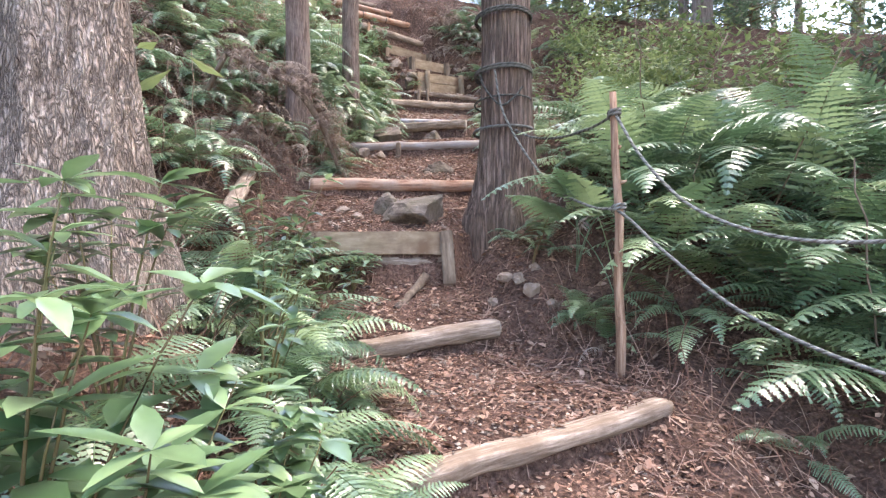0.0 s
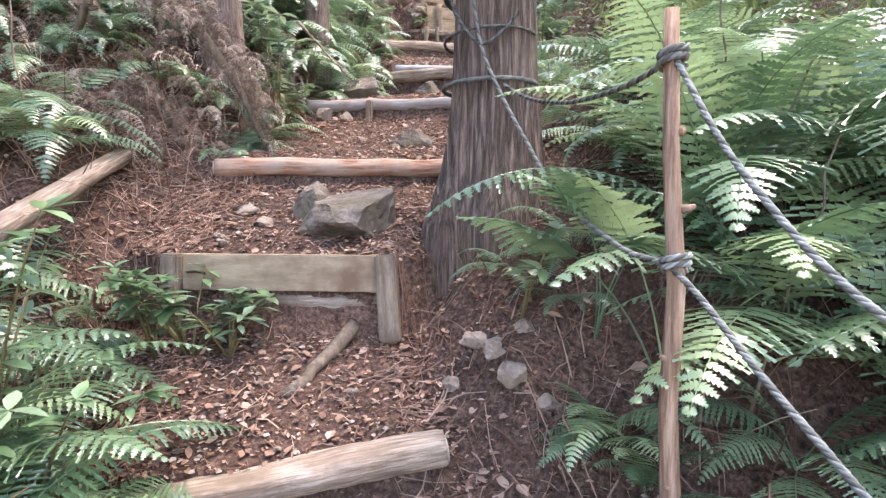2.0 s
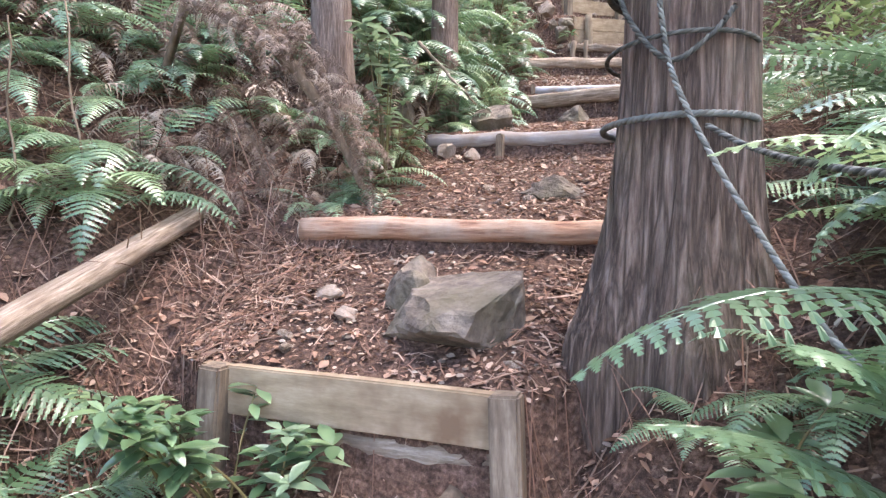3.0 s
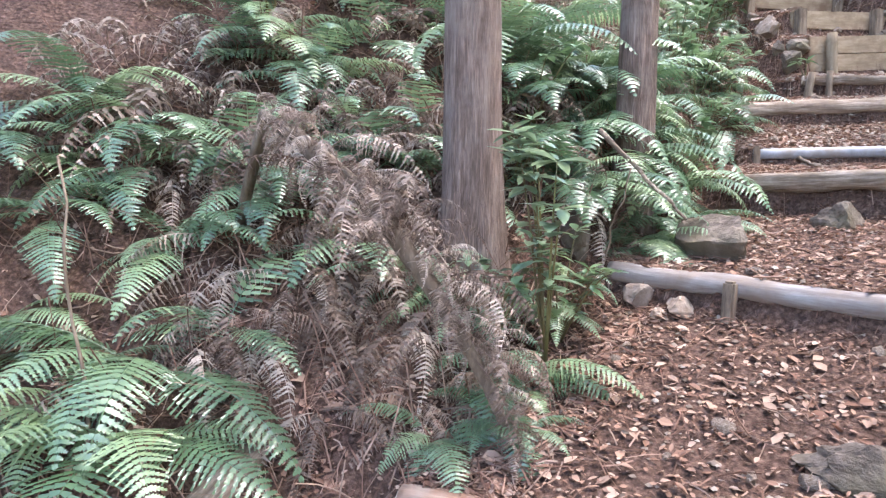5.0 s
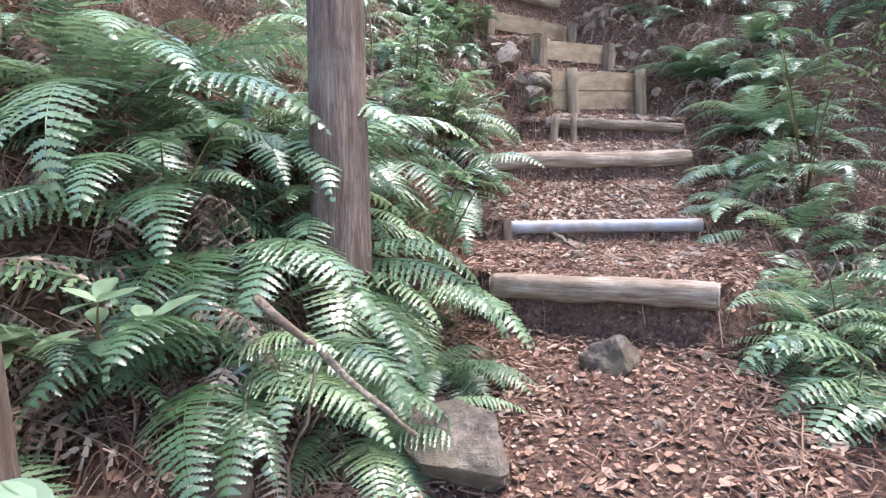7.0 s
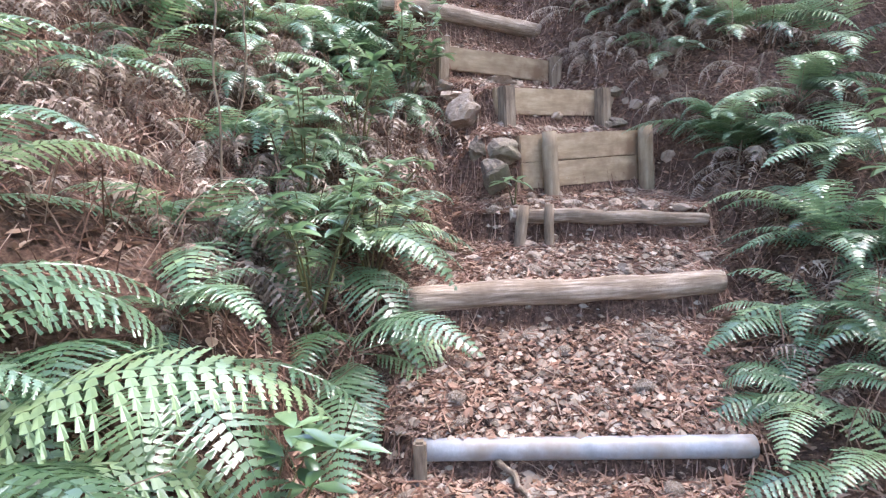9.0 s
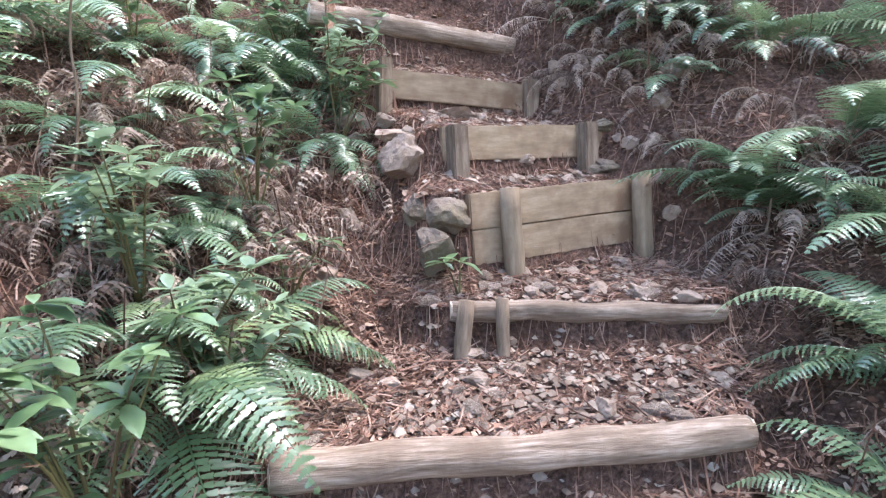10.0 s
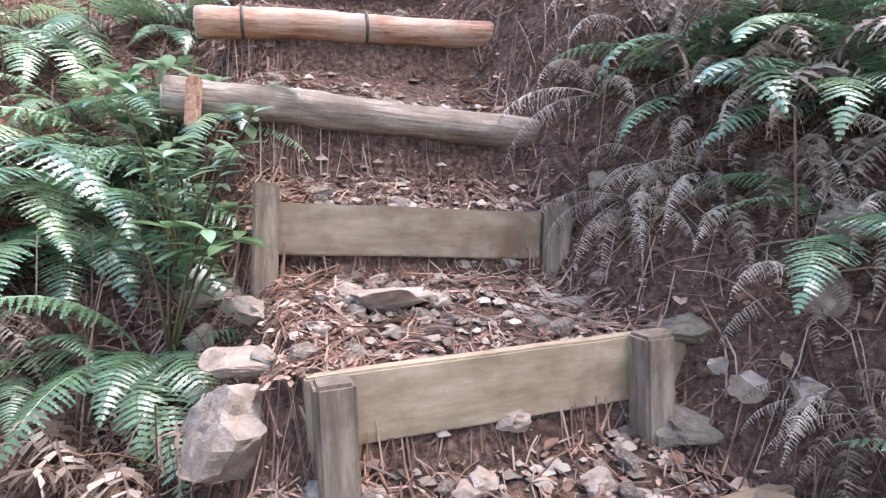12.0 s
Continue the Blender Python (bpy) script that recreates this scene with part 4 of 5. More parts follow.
fern(-1.39, 6.50, 1.15, -60, 240, 10)
fern(-1.79, 6.55, 1.30, -60, 240, 10)
fern(-1.65, 6.60, 0.70, -60, 220, 9, dead=True)
fern(-0.97, 6.73, 0.60, -50, 260, 9)
fern(-0.82, 6.78, 0.80, -40, 200, 9)
fern(-1.15, 6.80, 1.10, -55, 220, 11)
fern(-0.78, 6.94, 0.60, -50, 260, 9)
fern(-1.22, 6.96, 0.90, -50, 220, 10)
fern(-0.74, 6.98, 0.62, -50, 240, 9)
fern(-1.57, 7.00, 0.90, -50, 220, 10)
fern(-1.35, 7.05, 1.25, -50, 240, 10)
fern(-0.98, 7.15, 1.00, -50, 220, 11)
fern(-1.65, 7.20, 1.30, -50, 240, 9)
# inner bank, from 7.5 m
fern(-1.84, 7.51, 1.00, -60, 240, 9)
fern(-1.30, 7.60, 1.10, -40, 240, 9)
fern(-1.30, 7.79, 0.70, -30, 240, 8)
fern(-1.37, 7.99, 0.70, -30, 240, 9, dead=True)
fern(-1.45, 8.30, 1.00, -40, 240, 9, dead=True)
fern(-1.32, 8.33, 0.70, -40, 240, 9, dead=True)
fern(-0.95, 8.35, 0.95, -50, 220, 10)
fern(-1.54, 8.39, 0.90, -50, 220, 10)
fern(-1.25, 8.55, 0.80, -50, 220, 10)
fern(-1.10, 8.62, 0.95, -50, 220, 10)
fern(-1.62, 8.75, 1.05, -40, 240, 10, dead=True)
fern(-1.34, 8.76, 0.60, -20, 240, 8)
fern(-1.02, 8.92, 0.75, -50, 240, 9)
fern(-1.27, 8.99, 0.55, -30, 240, 9)
fern(-1.58, 9.10, 0.80, -30, 240, 9)
fern(-1.55, 9.25, 0.90, -50, 240, 9, dead=True)
fern(-1.68, 9.78, 0.70, -50, 220, 10, dead=True)
fern(-1.75, 9.80, 1.00, -40, 240, 9, dead=True)
fern(-1.20, 9.97, 0.80, -60, 200, 10)
# inner bank, from 10.0 m
fern(-2.00, 10.10, 1.10, -40, 240, 9)
fern(-1.62, 10.20, 1.00, -40, 220, 10)
fern(-1.45, 10.42, 0.80, -60, 220, 9)
fern(-1.85, 10.50, 1.10, -40, 220, 9)
fern(-0.04, 10.66, 0.50, 240, 200, 9, dead=True)
fern(-0.13, 10.83, 0.60, 240, 240, 9, dead=True)
fern(-0.02, 10.88, 0.70, 240, 240, 9, dead=True)
# outer bank, from 0.0 m
# outer bank, from 2.5 m
fern(2.10, 2.50, 1.63, 200, 300, 9, pitch=-16)
fern(1.90, 2.95, 1.10, 230, 300, 9, pitch=-14)
fern(2.60, 3.30, 1.68, 200, 360, 10, pitch=-16)
fern(1.75, 3.45, 1.66, -110, 300, 10, pitch=-16)
fern(1.30, 3.90, 1.62, -110, 300, 10, pitch=-16)
fern(0.78, 3.99, 0.60, 235, 240, 9)
fern(0.52, 4.03, 0.40, 240, 240, 7)
fern(2.15, 4.05, 1.68, 220, 330, 10, pitch=-16)
fern(1.55, 4.75, 1.65, 220, 360, 10, pitch=-16)
fern(1.05, 4.75, 0.90, 220, 300, 8)
# outer bank, from 5.0 m
fern(0.72, 5.05, 0.55, 220, 300, 7)
fern(0.58, 7.08, 0.55, 220, 240, 8)
fern(1.05, 7.15, 0.95, 200, 280, 9)
fern(0.63, 7.16, 0.70, 215, 240, 9)
fern(0.72, 7.45, 0.70, 210, 240, 9)
# outer bank, from 7.5 m
fern(0.85, 8.15, 0.85, 200, 260, 8)
fern(0.66, 8.38, 0.70, 215, 240, 9)
fern(0.80, 8.75, 0.75, 210, 240, 8)
fern(1.04, 9.07, 0.90, 215, 240, 9)
fern(0.98, 9.15, 0.85, 200, 260, 9)
fern(0.66, 9.52, 0.50, 220, 220, 8, dead=True)
fern(0.42, 10.62, 0.55, 230, 220, 9, dead=True)
fern(0.62, 10.48, 0.60, 220, 240, 9, dead=True)
fern(0.36, 10.92, 0.65, 235, 220, 10, dead=True)
fern(0.72, 10.80, 0.70, 225, 240, 9, dead=True)
fern(0.90, 10.25, 0.60, 210, 240, 9, dead=True)
fern(0.82, 9.55, 0.62, 210, 240, 8, dead=True)
fern(1.30, 9.60, 0.95, 200, 280, 9)
fern(1.15, 9.71, 0.80, 215, 240, 9)
fern(0.65, 9.77, 0.50, 220, 220, 8, dead=True)
fern(0.80, 9.82, 0.70, 215, 220, 9, dead=True)
fern(0.84, 9.86, 0.70, 220, 240, 9)
fern(0.81, 9.88, 0.50, 215, 220, 8)
fern(0.73, 9.93, 0.80, 220, 240, 9)
# outer bank, from 10.0 m
fern(0.71, 10.00, 0.55, 220, 220, 9)
fern(1.12, 10.05, 0.85, 205, 260, 9)
fern(0.49, 10.12, 0.47, 225, 220, 9, dead=True)
fern(0.47, 10.19, 0.43, 235, 220, 9, dead=True)
fern(0.42, 10.23, 0.39, 225, 220, 8, dead=True)
fern(0.38, 10.40, 0.47, 230, 220, 9, dead=True)
fern(1.45, 10.45, 1.00, 200, 280, 9)
fern(0.49, 10.46, 0.60, 220, 240, 8)
fern(0.25, 10.54, 0.47, 235, 220, 9, dead=True)
fern(0.01, 10.61, 0.43, 240, 220, 9, dead=True)
fern(0.18, 10.61, 0.47, 240, 220, 9, dead=True)
fern(0.36, 10.62, 0.55, 235, 240, 9, dead=True)
fern(0.03, 10.66, 0.43, 240, 220, 9, dead=True)
fern(0.49, 10.66, 0.70, 220, 240, 8)
fern(0.14, 10.73, 0.51, 240, 240, 9, dead=True)
fern(0.26, 10.78, 0.55, 240, 240, 9, dead=True)
fern(1.50, 11.20, 1.10, 210, 300, 9)

# higher up the banks, and the tall stand on the outer side
fern(-2.88, 4.55, 0.79, -40, 260, 9)
fern(-2.52, 4.55, 0.70, -40, 260, 9)
fern(-2.48, 4.85, 0.79, -50, 260, 9)
fern(-2.15, 4.84, 0.65, -50, 260, 9)
fern(-2.12, 5.21, 0.70, -50, 240, 9)
fern(-1.83, 5.35, 0.62, -50, 240, 9, dead=True)
fern(-1.86, 4.82, 0.54, -50, 260, 9, dead=True)
fern(-2.37, 4.33, 0.61, -40, 260, 9)
fern(-2.06, 4.36, 0.62, -40, 260, 9)
fern(-1.88, 5.85, 0.72, -50, 240, 10, dead=True)
fern(-2.32, 5.66, 0.79, -50, 240, 9)
fern(-1.12, 5.29, 0.35, -50, 260, 8)
fern(-2.31, 9.00, 0.90, -40, 260, 9, dead=True)
fern(-2.34, 9.61, 0.90, -40, 260, 9)
fern(-1.93, 9.48, 0.80, -40, 260, 9)
fern(-1.78, 8.67, 0.70, -40, 260, 9, dead=True)
fern(-1.83, 10.08, 0.80, -50, 240, 9)
fern(-1.98, 8.53, 0.80, -40, 260, 9, dead=True)
fern(-1.51, 9.01, 0.70, -40, 260, 9)
fern(-2.01, 10.99, 0.55, -40, 220, 9)
fern(-2.54, 10.65, 0.90, -40, 240, 10)
fern(-2.32, 10.81, 0.80, -40, 240, 9)
fern(-1.63, 10.09, 0.55, -40, 240, 9)
fern(-1.47, 9.82, 0.50, -30, 240, 8)
fern(-1.81, 10.54, 0.50, -40, 240, 9)
fern(-1.68, 10.57, 0.50, -60, 200, 10)
fern(-1.29, 10.45, 0.50, -60, 200, 9)
fern(-1.86, 9.16, 0.70, -40, 260, 9)
fern(-1.62, 10.02, 0.62, -50, 200, 9)
fern(-1.62, 9.65, 0.75, -40, 220, 9, dead=True)
fern(-1.45, 9.12, 0.60, -50, 220, 8)
fern(1.60, 4.00, 1.72, -100, 300, 9, pitch=-16)
fern(2.25, 3.60, 1.72, -120, 300, 9, pitch=-16)
fern(2.80, 4.40, 1.73, 220, 330, 9, pitch=-16)
fern(2.40, 5.20, 1.68, 220, 330, 9)
fern(1.90, 5.60, 1.65, 220, 330, 9)
fern(3.20, 3.80, 1.72, 200, 330, 9, pitch=-16)
fern(2.55, 2.75, 1.68, 190, 300, 9, pitch=-16)

fern(1.55, 1.70, 0.55, 190, 260, 7)
fern(1.02, 2.80, 0.42, 220, 260, 7, dead=True)
fern(0.88, 3.25, 0.42, 220, 260, 7, dead=True)
fern(1.30, 2.55, 0.55, 220, 260, 8, dead=True)
fern(0.70, 3.52, 0.38, 220, 260, 7, dead=True)
fern(-0.20, 1.52, 0.50, -25, 180, 9)
fern(-0.30, 1.30, 0.50, -30, 180, 9)
fern(0.34, 10.89, 0.80, 230, 260, 9, dead=True)
fern(0.47, 10.77, 0.80, 220, 260, 9)
fern(0.59, 10.82, 0.80, 210, 260, 9)
fern(0.19, 10.94, 0.75, 235, 260, 9, dead=True)
fern(0.57, 10.64, 0.60, 210, 260, 9)
fern(0.01, 10.97, 0.65, 240, 260, 9, dead=True)
fern(0.65, 10.60, 0.75, 225, 260, 9, dead=True)
fern(0.84, 10.48, 0.75, 215, 260, 9)
fern(1.03, 10.60, 0.90, 210, 260, 9)
fern(0.38, 10.68, 0.70, 235, 260, 9, dead=True)
fern(1.13, 10.05, 0.90, 220, 260, 9)
fern(1.11, 8.58, 0.80, 215, 260, 9)
fern(-1.52, 6.95, 0.90, -50, 220, 9)
fern(-1.69, 6.54, 0.90, -50, 220, 9)
# fronds that catch the sky beside the fence, and small ones in the hollow under it
fern(0.82, 3.66, 1.30, -95, 140, 4, broad=True)
fern(1.02, 3.45, 1.45, -95, 180, 4, broad=True)
fern(1.36, 3.32, 0.85, -110, 200, 8, pitch=-12)
fern(0.80, 3.40, 0.62, -100, 150, 7, pitch=-22)
fern(0.92, 3.28, 0.55, -100, 150, 6, pitch=-16)
fern(1.50, 2.50, 0.60, -130, 200, 6)
fern(0.86, 3.45, 0.48, 225, 200, 6)
fern(0.74, 3.78, 0.48, 225, 200, 6)
fern(1.20, 4.35, 1.00, -110, 240, 9, pitch=-12)
fern(1.75, 4.50, 1.65, -120, 260, 9, pitch=-12)
fern(2.00, 3.10, 1.63, -130, 240, 9, pitch=-10)
fern(-0.90, 2.62, 0.90, -30, 200, 8, pitch=-12)
fern(-1.12, 2.95, 1.05, -30, 220, 9, pitch=-30)
fern(-1.30, 3.40, 1.00, -30, 240, 9, pitch=-10)
fern(-1.22, 6.20, 0.80, -60, 160, 9, pitch=-14)
fern(-1.12, 6.42, 0.85, -50, 160, 9, pitch=-10)
fern(-0.92, 6.45, 0.70, -50, 160, 9, pitch=-6)
fern(-0.78, 6.55, 0.62, -50, 160, 8)
fern(-1.48, 5.34, 0.62, -50, 180, 8, pitch=-10)
fern(-0.90, 5.12, 0.40, -60, 240, 8)
fern(-0.95, 2.92, 1.30, -30, 240, 8, pitch=-32)
fern(-0.72, 2.70, 1.05, -30, 240, 8, pitch=-28)
fern(-0.36, 1.60, 0.80, -15, 170, 9, pitch=-10)
fern(-0.52, 1.92, 0.95, -15, 180, 9, pitch=-16)
fern(-0.62, 1.25, 0.80, -20, 180, 9, pitch=-14)
fern(-0.22, 1.72, 0.60, -15, 170, 8)
fern(-0.60, 2.32, 0.95, -15, 180, 9, pitch=-20)
fern(-1.62, 8.95, 0.75, -40, 220, 9, dead=True)
fern(-1.95, 9.30, 0.85, -40, 220, 9, dead=True)
fern(-1.30, 9.62, 0.60, -50, 200, 9, dead=True)
fern(1.45, 3.60, 1.46, -110, 240, 9, pitch=-10)
fern(1.95, 3.90, 1.65, -120, 260, 9, pitch=-14)
fern(2.45, 3.05, 1.59, -140, 260, 9, pitch=-12)
fern(1.40, 4.95, 1.46, -120, 260, 9, pitch=-12)
fern(2.60, 3.95, 1.71, -130, 260, 9, pitch=-14)
# a fallen bough on the inner bank, matted with withered fronds
heap_line = [Vector(p) for p in ((-1.78, 4.90, 3.02), (-1.58, 4.86, 2.93), (-1.39, 4.80, 2.84), (-1.22, 4.79, 2.74), (-1.11, 4.79, 2.63), (-1.04, 4.84, 2.51), (-0.97, 4.88, 2.38), (-0.92, 4.96, 2.22), (-0.86, 5.02, 2.02))]
heap = thing("withered_heap", (-1.1, 4.9, 2.0), "pale withered fronds matted over a fallen bough", "withered fern")
bough_line = [Vector((-2.05, 4.98, ground_z(-2.05, 4.98) - 0.05))] + [p - Vector((0, 0, 0.05)) for p in heap_line]
v, f = tube([p - heap.location for p in bough_line], [0.02, 0.024, 0.03, 0.03, 0.028, 0.026, 0.024, 0.022, 0.02, 0.012], 8, 0.3, 5)
part("bough", mesh_of("bough", v, f, POST_WOOD, smooth=True), parent=heap, label="dark rotten bough under the fronds")
rng = random.Random(77)
for i in range(190):
    k = rng.uniform(0, len(heap_line) - 1.001)
    a, b = heap_line[int(k)], heap_line[int(k) + 1]
    q = a.lerp(b, k - int(k)) - heap.location
    along = math.degrees(math.atan2(b.y - a.y, b.x - a.x))
    side = rng.choice((-1, -1, 0, 1))
    m = pose(q.x + rng.gauss(0, 0.025), q.y + rng.gauss(0, 0.025), q.z + rng.uniform(-0.05, 0.02), rng.uniform(-25, 25), rng.uniform(-25, 45), along + side * rng.uniform(20, 80) + rng.gauss(0, 20))
    part("frond", rng.choice(DEAD_FRONDS), parent=heap, m=m @ Matrix.Scale(rng.uniform(0.2, 0.4) if i > 40 else rng.uniform(0.45, 0.75), 4))
fern(-1.48, 8.00, 0.70, -40, 260, 10, dead=True)
fern(-1.52, 8.48, 0.70, -40, 260, 10, dead=True)
fern(-1.78, 8.48, 0.70, -40, 260, 10, dead=True)
fern(-1.96, 9.74, 0.70, -40, 240, 10, dead=True)
fern(-2.03, 10.07, 0.60, -40, 240, 10, dead=True)
fern(-2.16, 10.50, 0.55, -50, 220, 9)
fern(-1.82, 10.39, 0.50, -50, 220, 9)
fern(-1.39, 9.33, 0.45, -40, 240, 9)
fern(-1.35, 9.16, 0.50, -40, 240, 9)


def beside_trail(rng, lo, hi):
    while True:
        y = rng.uniform(0.6, 14.0)
        left = rng.random() < 0.5
        x = float(np.interp(y, CY, CX)) + rng.uniform(lo, hi) * (-1 if left else 1)
        if min(math.hypot(x + 1.5, y - 2.36) - 0.2, math.hypot(x + 1.33, y - 5.56), math.hypot(x, y) - 0.6) > 0.3:
            share = (0.55 if 4 < y < 6.3 else 0.4) if left else (0.15 if y < 9 else 0.5)
            return x, y, rng.random() < share


# spots of the ferns behind the nearest rows: x, y, scale, heading (None: all round), dead
rng = random.Random(21)
spots = []
for i in range(53):
    x, y, dead = beside_trail(rng, 1.3, 2.6)
    spots.append((x, y, rng.uniform(0.7, 1.15), None, dead))
rng = random.Random(23)
for i in range(60):
    x, y = rng.uniform(-3.1, -1.45), rng.uniform(4.9, 6.6)
    if math.hypot(x + 1.34, y - 5.56) > 0.3:
        spots.append((x, y, rng.uniform(0.6, 0.95), -50, rng.random() < 0.75))
for count, y0, y1, side, x0, x1, k0, k1, heading, share in ((20, 5.6, 7.6, 1, 0.85, 1.5, 0.5, 0.85, 215, 0.4), (70, 7.9, 9.8, -1, 1.1, 3.0, 0.55, 0.9, -50, 0.88), (22, 7.7, 9.2, 1, 0.85, 1.5, 0.5, 0.75, 215, 0.75), (30, 9.4, 11.6, 1, 1.0, 1.9, 0.55, 0.85, 215, 0.88)):
    for i in range(count):
        y = rng.uniform(y0, y1)
        spots.append((float(np.interp(y, CY, CX)) + side * rng.uniform(x0, x1), y, rng.uniform(k0, k1), heading, rng.random() < share))
far = random.Random(41)
for i in range(160):
    x, y, dead = beside_trail(far, 2.5, 5.0)
    spots.append((x, y, far.uniform(0.8, 1.4), None, dead))


def thicket(dead, seed, label):
    """Ferns too many and too far back to be told apart, joined."""
    rng = random.Random(seed)
    source = []
    for me in (PLAIN_DEAD if dead else PLAIN_FRONDS):
        co = np.empty(len(me.vertices) * 3)
        me.vertices.foreach_get("co", co)
        source.append((co.reshape(-1, 3), [tuple(p.vertices) for p in me.polygons]))
    verts, faces, k = [], [], 0
    for x, y, s0, heading, d in spots:
        if d != dead:
            continue
        z, a0, fan = ground_z(x, y) - 0.02, rng.uniform(0, 360) if heading is None else heading, 360 if heading is None else 250
        for i in range(6):
            co, fc = rng.choice(source)
            a = a0 + fan * ((i + 0.5) / 6 - 0.5) + rng.uniform(-15, 15)
            m = np.array(pose(x, y, z, rng.uniform(-14, 14), rng.uniform(-14, 12), a) @ Matrix.Scale(s0 * rng.uniform(0.8, 1.15), 4))
            verts.append(co @ m[:3, :3].T + m[:3, 3])
            faces += [tuple(q + k for q in f) for f in fc]
            k += len(co)
    me = mesh_of("fern_thicket", np.concatenate(verts), faces, THICKET_DEAD if dead else THICKET)
    return tagged(new("fern_thicket", me), label, "ferns", kind="stuff")


thicket(False, 43, "green ferns growing thick on the slopes behind the trail's edge")
thicket(True, 44, "withered brown ferns covering the slopes behind the trail's edge")

# ---- broad-leaved shrubs ----


def leaf_quads(verts, faces, p, d, up, L, W, rng):
    """A pointed leaf with a folded midrib from p along d."""
    side = d.cross(up).normalized()
    up = side.cross(d).normalized()
    k = len(verts)
    fold = rng.uniform(0.05, 0.22) * W
    bend = rng.uniform(0.05, 0.3) * L
    prof = [(0.0, 0.0), (0.2, 0.62), (0.48, 1.0), (0.76, 0.66), (1.0, 0.0)]
    for f, w in prof:
        c = p + d * (L * f) - up * (bend * f * f)
        verts += [c, c + side * (W * w * 0.5) + up * fold * w, c - side * (W * w * 0.5) + up * fold * w]
    for j in range(4):
        a, b = k + j * 3, k + j * 3 + 3
        faces.append((a, a + 1, b + 1, b))
        faces.append((a, b, b + 2, a + 2))


def shrub(x, y, height, stems, leaves, leaf, label, seed, lean=(0, 0), z=None, spread=0.35, material=None):
    rng = random.Random(seed)
    t = thing("shrub", (x, y, (ground_z(x, y) if z is None else z) - 0.02), label, "shrub", "broad-leaved shrubs")
    for s in range(stems):
        a = rng.uniform(0, 6.283)
        out = Vector((math.cos(a) * spread * rng.uniform(0.3, 1) + lean[0], math.sin(a) * spread * rng.uniform(0.3, 1) + lean[1], height * rng.uniform(0.7, 1.1)))
        pts = [out * f + Vector((0, 0, 0.12 * height * math.sin(f * 3.14))) for f in (0, 0.25, 0.5, 0.75, 1)]
        v, fc = tube(pts, [0.006, 0.005, 0.004, 0.003, 0.0015], 5)
        stem = part("stem", mesh_of("stem", v, fc, FERN_STEM, smooth=True), parent=t)
        verts, faces = [], []
        for i in range(leaves):
            f = rng.uniform(0.3, 1.0) if i > 4 else 1.0
            q = out * f + Vector((0, 0, 0.12 * height * math.sin(f * 3.14)))
            b = rng.uniform(0, 6.283)
            d = Vector((math.cos(b), math.sin(b), rng.uniform(-0.25, 0.6))).normalized()
            L = leaf * rng.uniform(0.6, 1.15)
            leaf_quads(verts, faces, q, d, Vector((0, 0, 1)), L, L * rng.uniform(0.36, 0.5), rng)
        part("foliage", mesh_of("foliage", verts, faces, material or BROADLEAF, smooth=True), parent=stem)
    return t


shrub(-0.78, 1.05, 0.75, 7, 13, 0.17, "glossy broad-leaved shrub beside the trail", 1, (0.05, 0.1), spread=0.3)
shrub(-1.05, 1.45, 0.8, 6, 13, 0.15, "glossy broad-leaved shrub beside the trail", 2, (0, 0), spread=0.3)
shrub(-0.42, 1.35, 0.55, 5, 12, 0.11, "small broad-leaved shrub among ferns", 3, (0.02, 0.05), spread=0.22)
shrub(-0.62, 2.0, 0.55, 5, 13, 0.09, "small-leaved shrub at the edge of the trail", 4, (0.1, 0), spread=0.25)
shrub(-0.74, 3.80, 0.34, 9, 16, 0.10, "low leafy plant growing over a board step", 5, (0.06, -0.05), spread=0.36)
shrub(-1.12, 5.30, 0.42, 7, 14, 0.075, "leafy sapling at the foot of a slender conifer", 6, (0.12, -0.02), spread=0.2)
shrub(-0.98, 5.62, 0.40, 5, 14, 0.085, "leafy sapling at the foot of a slender conifer", 7, (0.1, 0), spread=0.15)
shrub(-0.90, 7.45, 0.55, 5, 14, 0.10, "leafy shrub leaning over the trail", 8, (0.15, -0.05), spread=0.2)
shrub(-1.05, 8.25, 0.6, 6, 14, 0.11, "leafy shrub leaning over the trail", 9, (0.1, -0.1), spread=0.25)
shrub(-1.02, 9.15, 0.3, 4, 9, 0.08, "small seedling on the leafy bank", 11, (0.05, -0.05), spread=0.15)
shrub(-1.15, 10.0, 0.42, 5, 13, 0.10, "leafy sapling beside a board step", 12, (0.12, -0.08), spread=0.18)
shrub(1.0, 8.4, 0.9, 6, 14, 0.09, "leafy shrub below the trail", 13, (-0.1, -0.1), spread=0.4)
shrub(0.56, 3.75, 0.35, 3, 7, 0.12, "small plant with broad pale leaves under the cedar", 14, (0.05, -0.1), spread=0.12)
shrub(-0.42, 9.35, 0.2, 2, 5, 0.09, "seedling growing beside the tall board step", 15, (0, -0.03), spread=0.05)

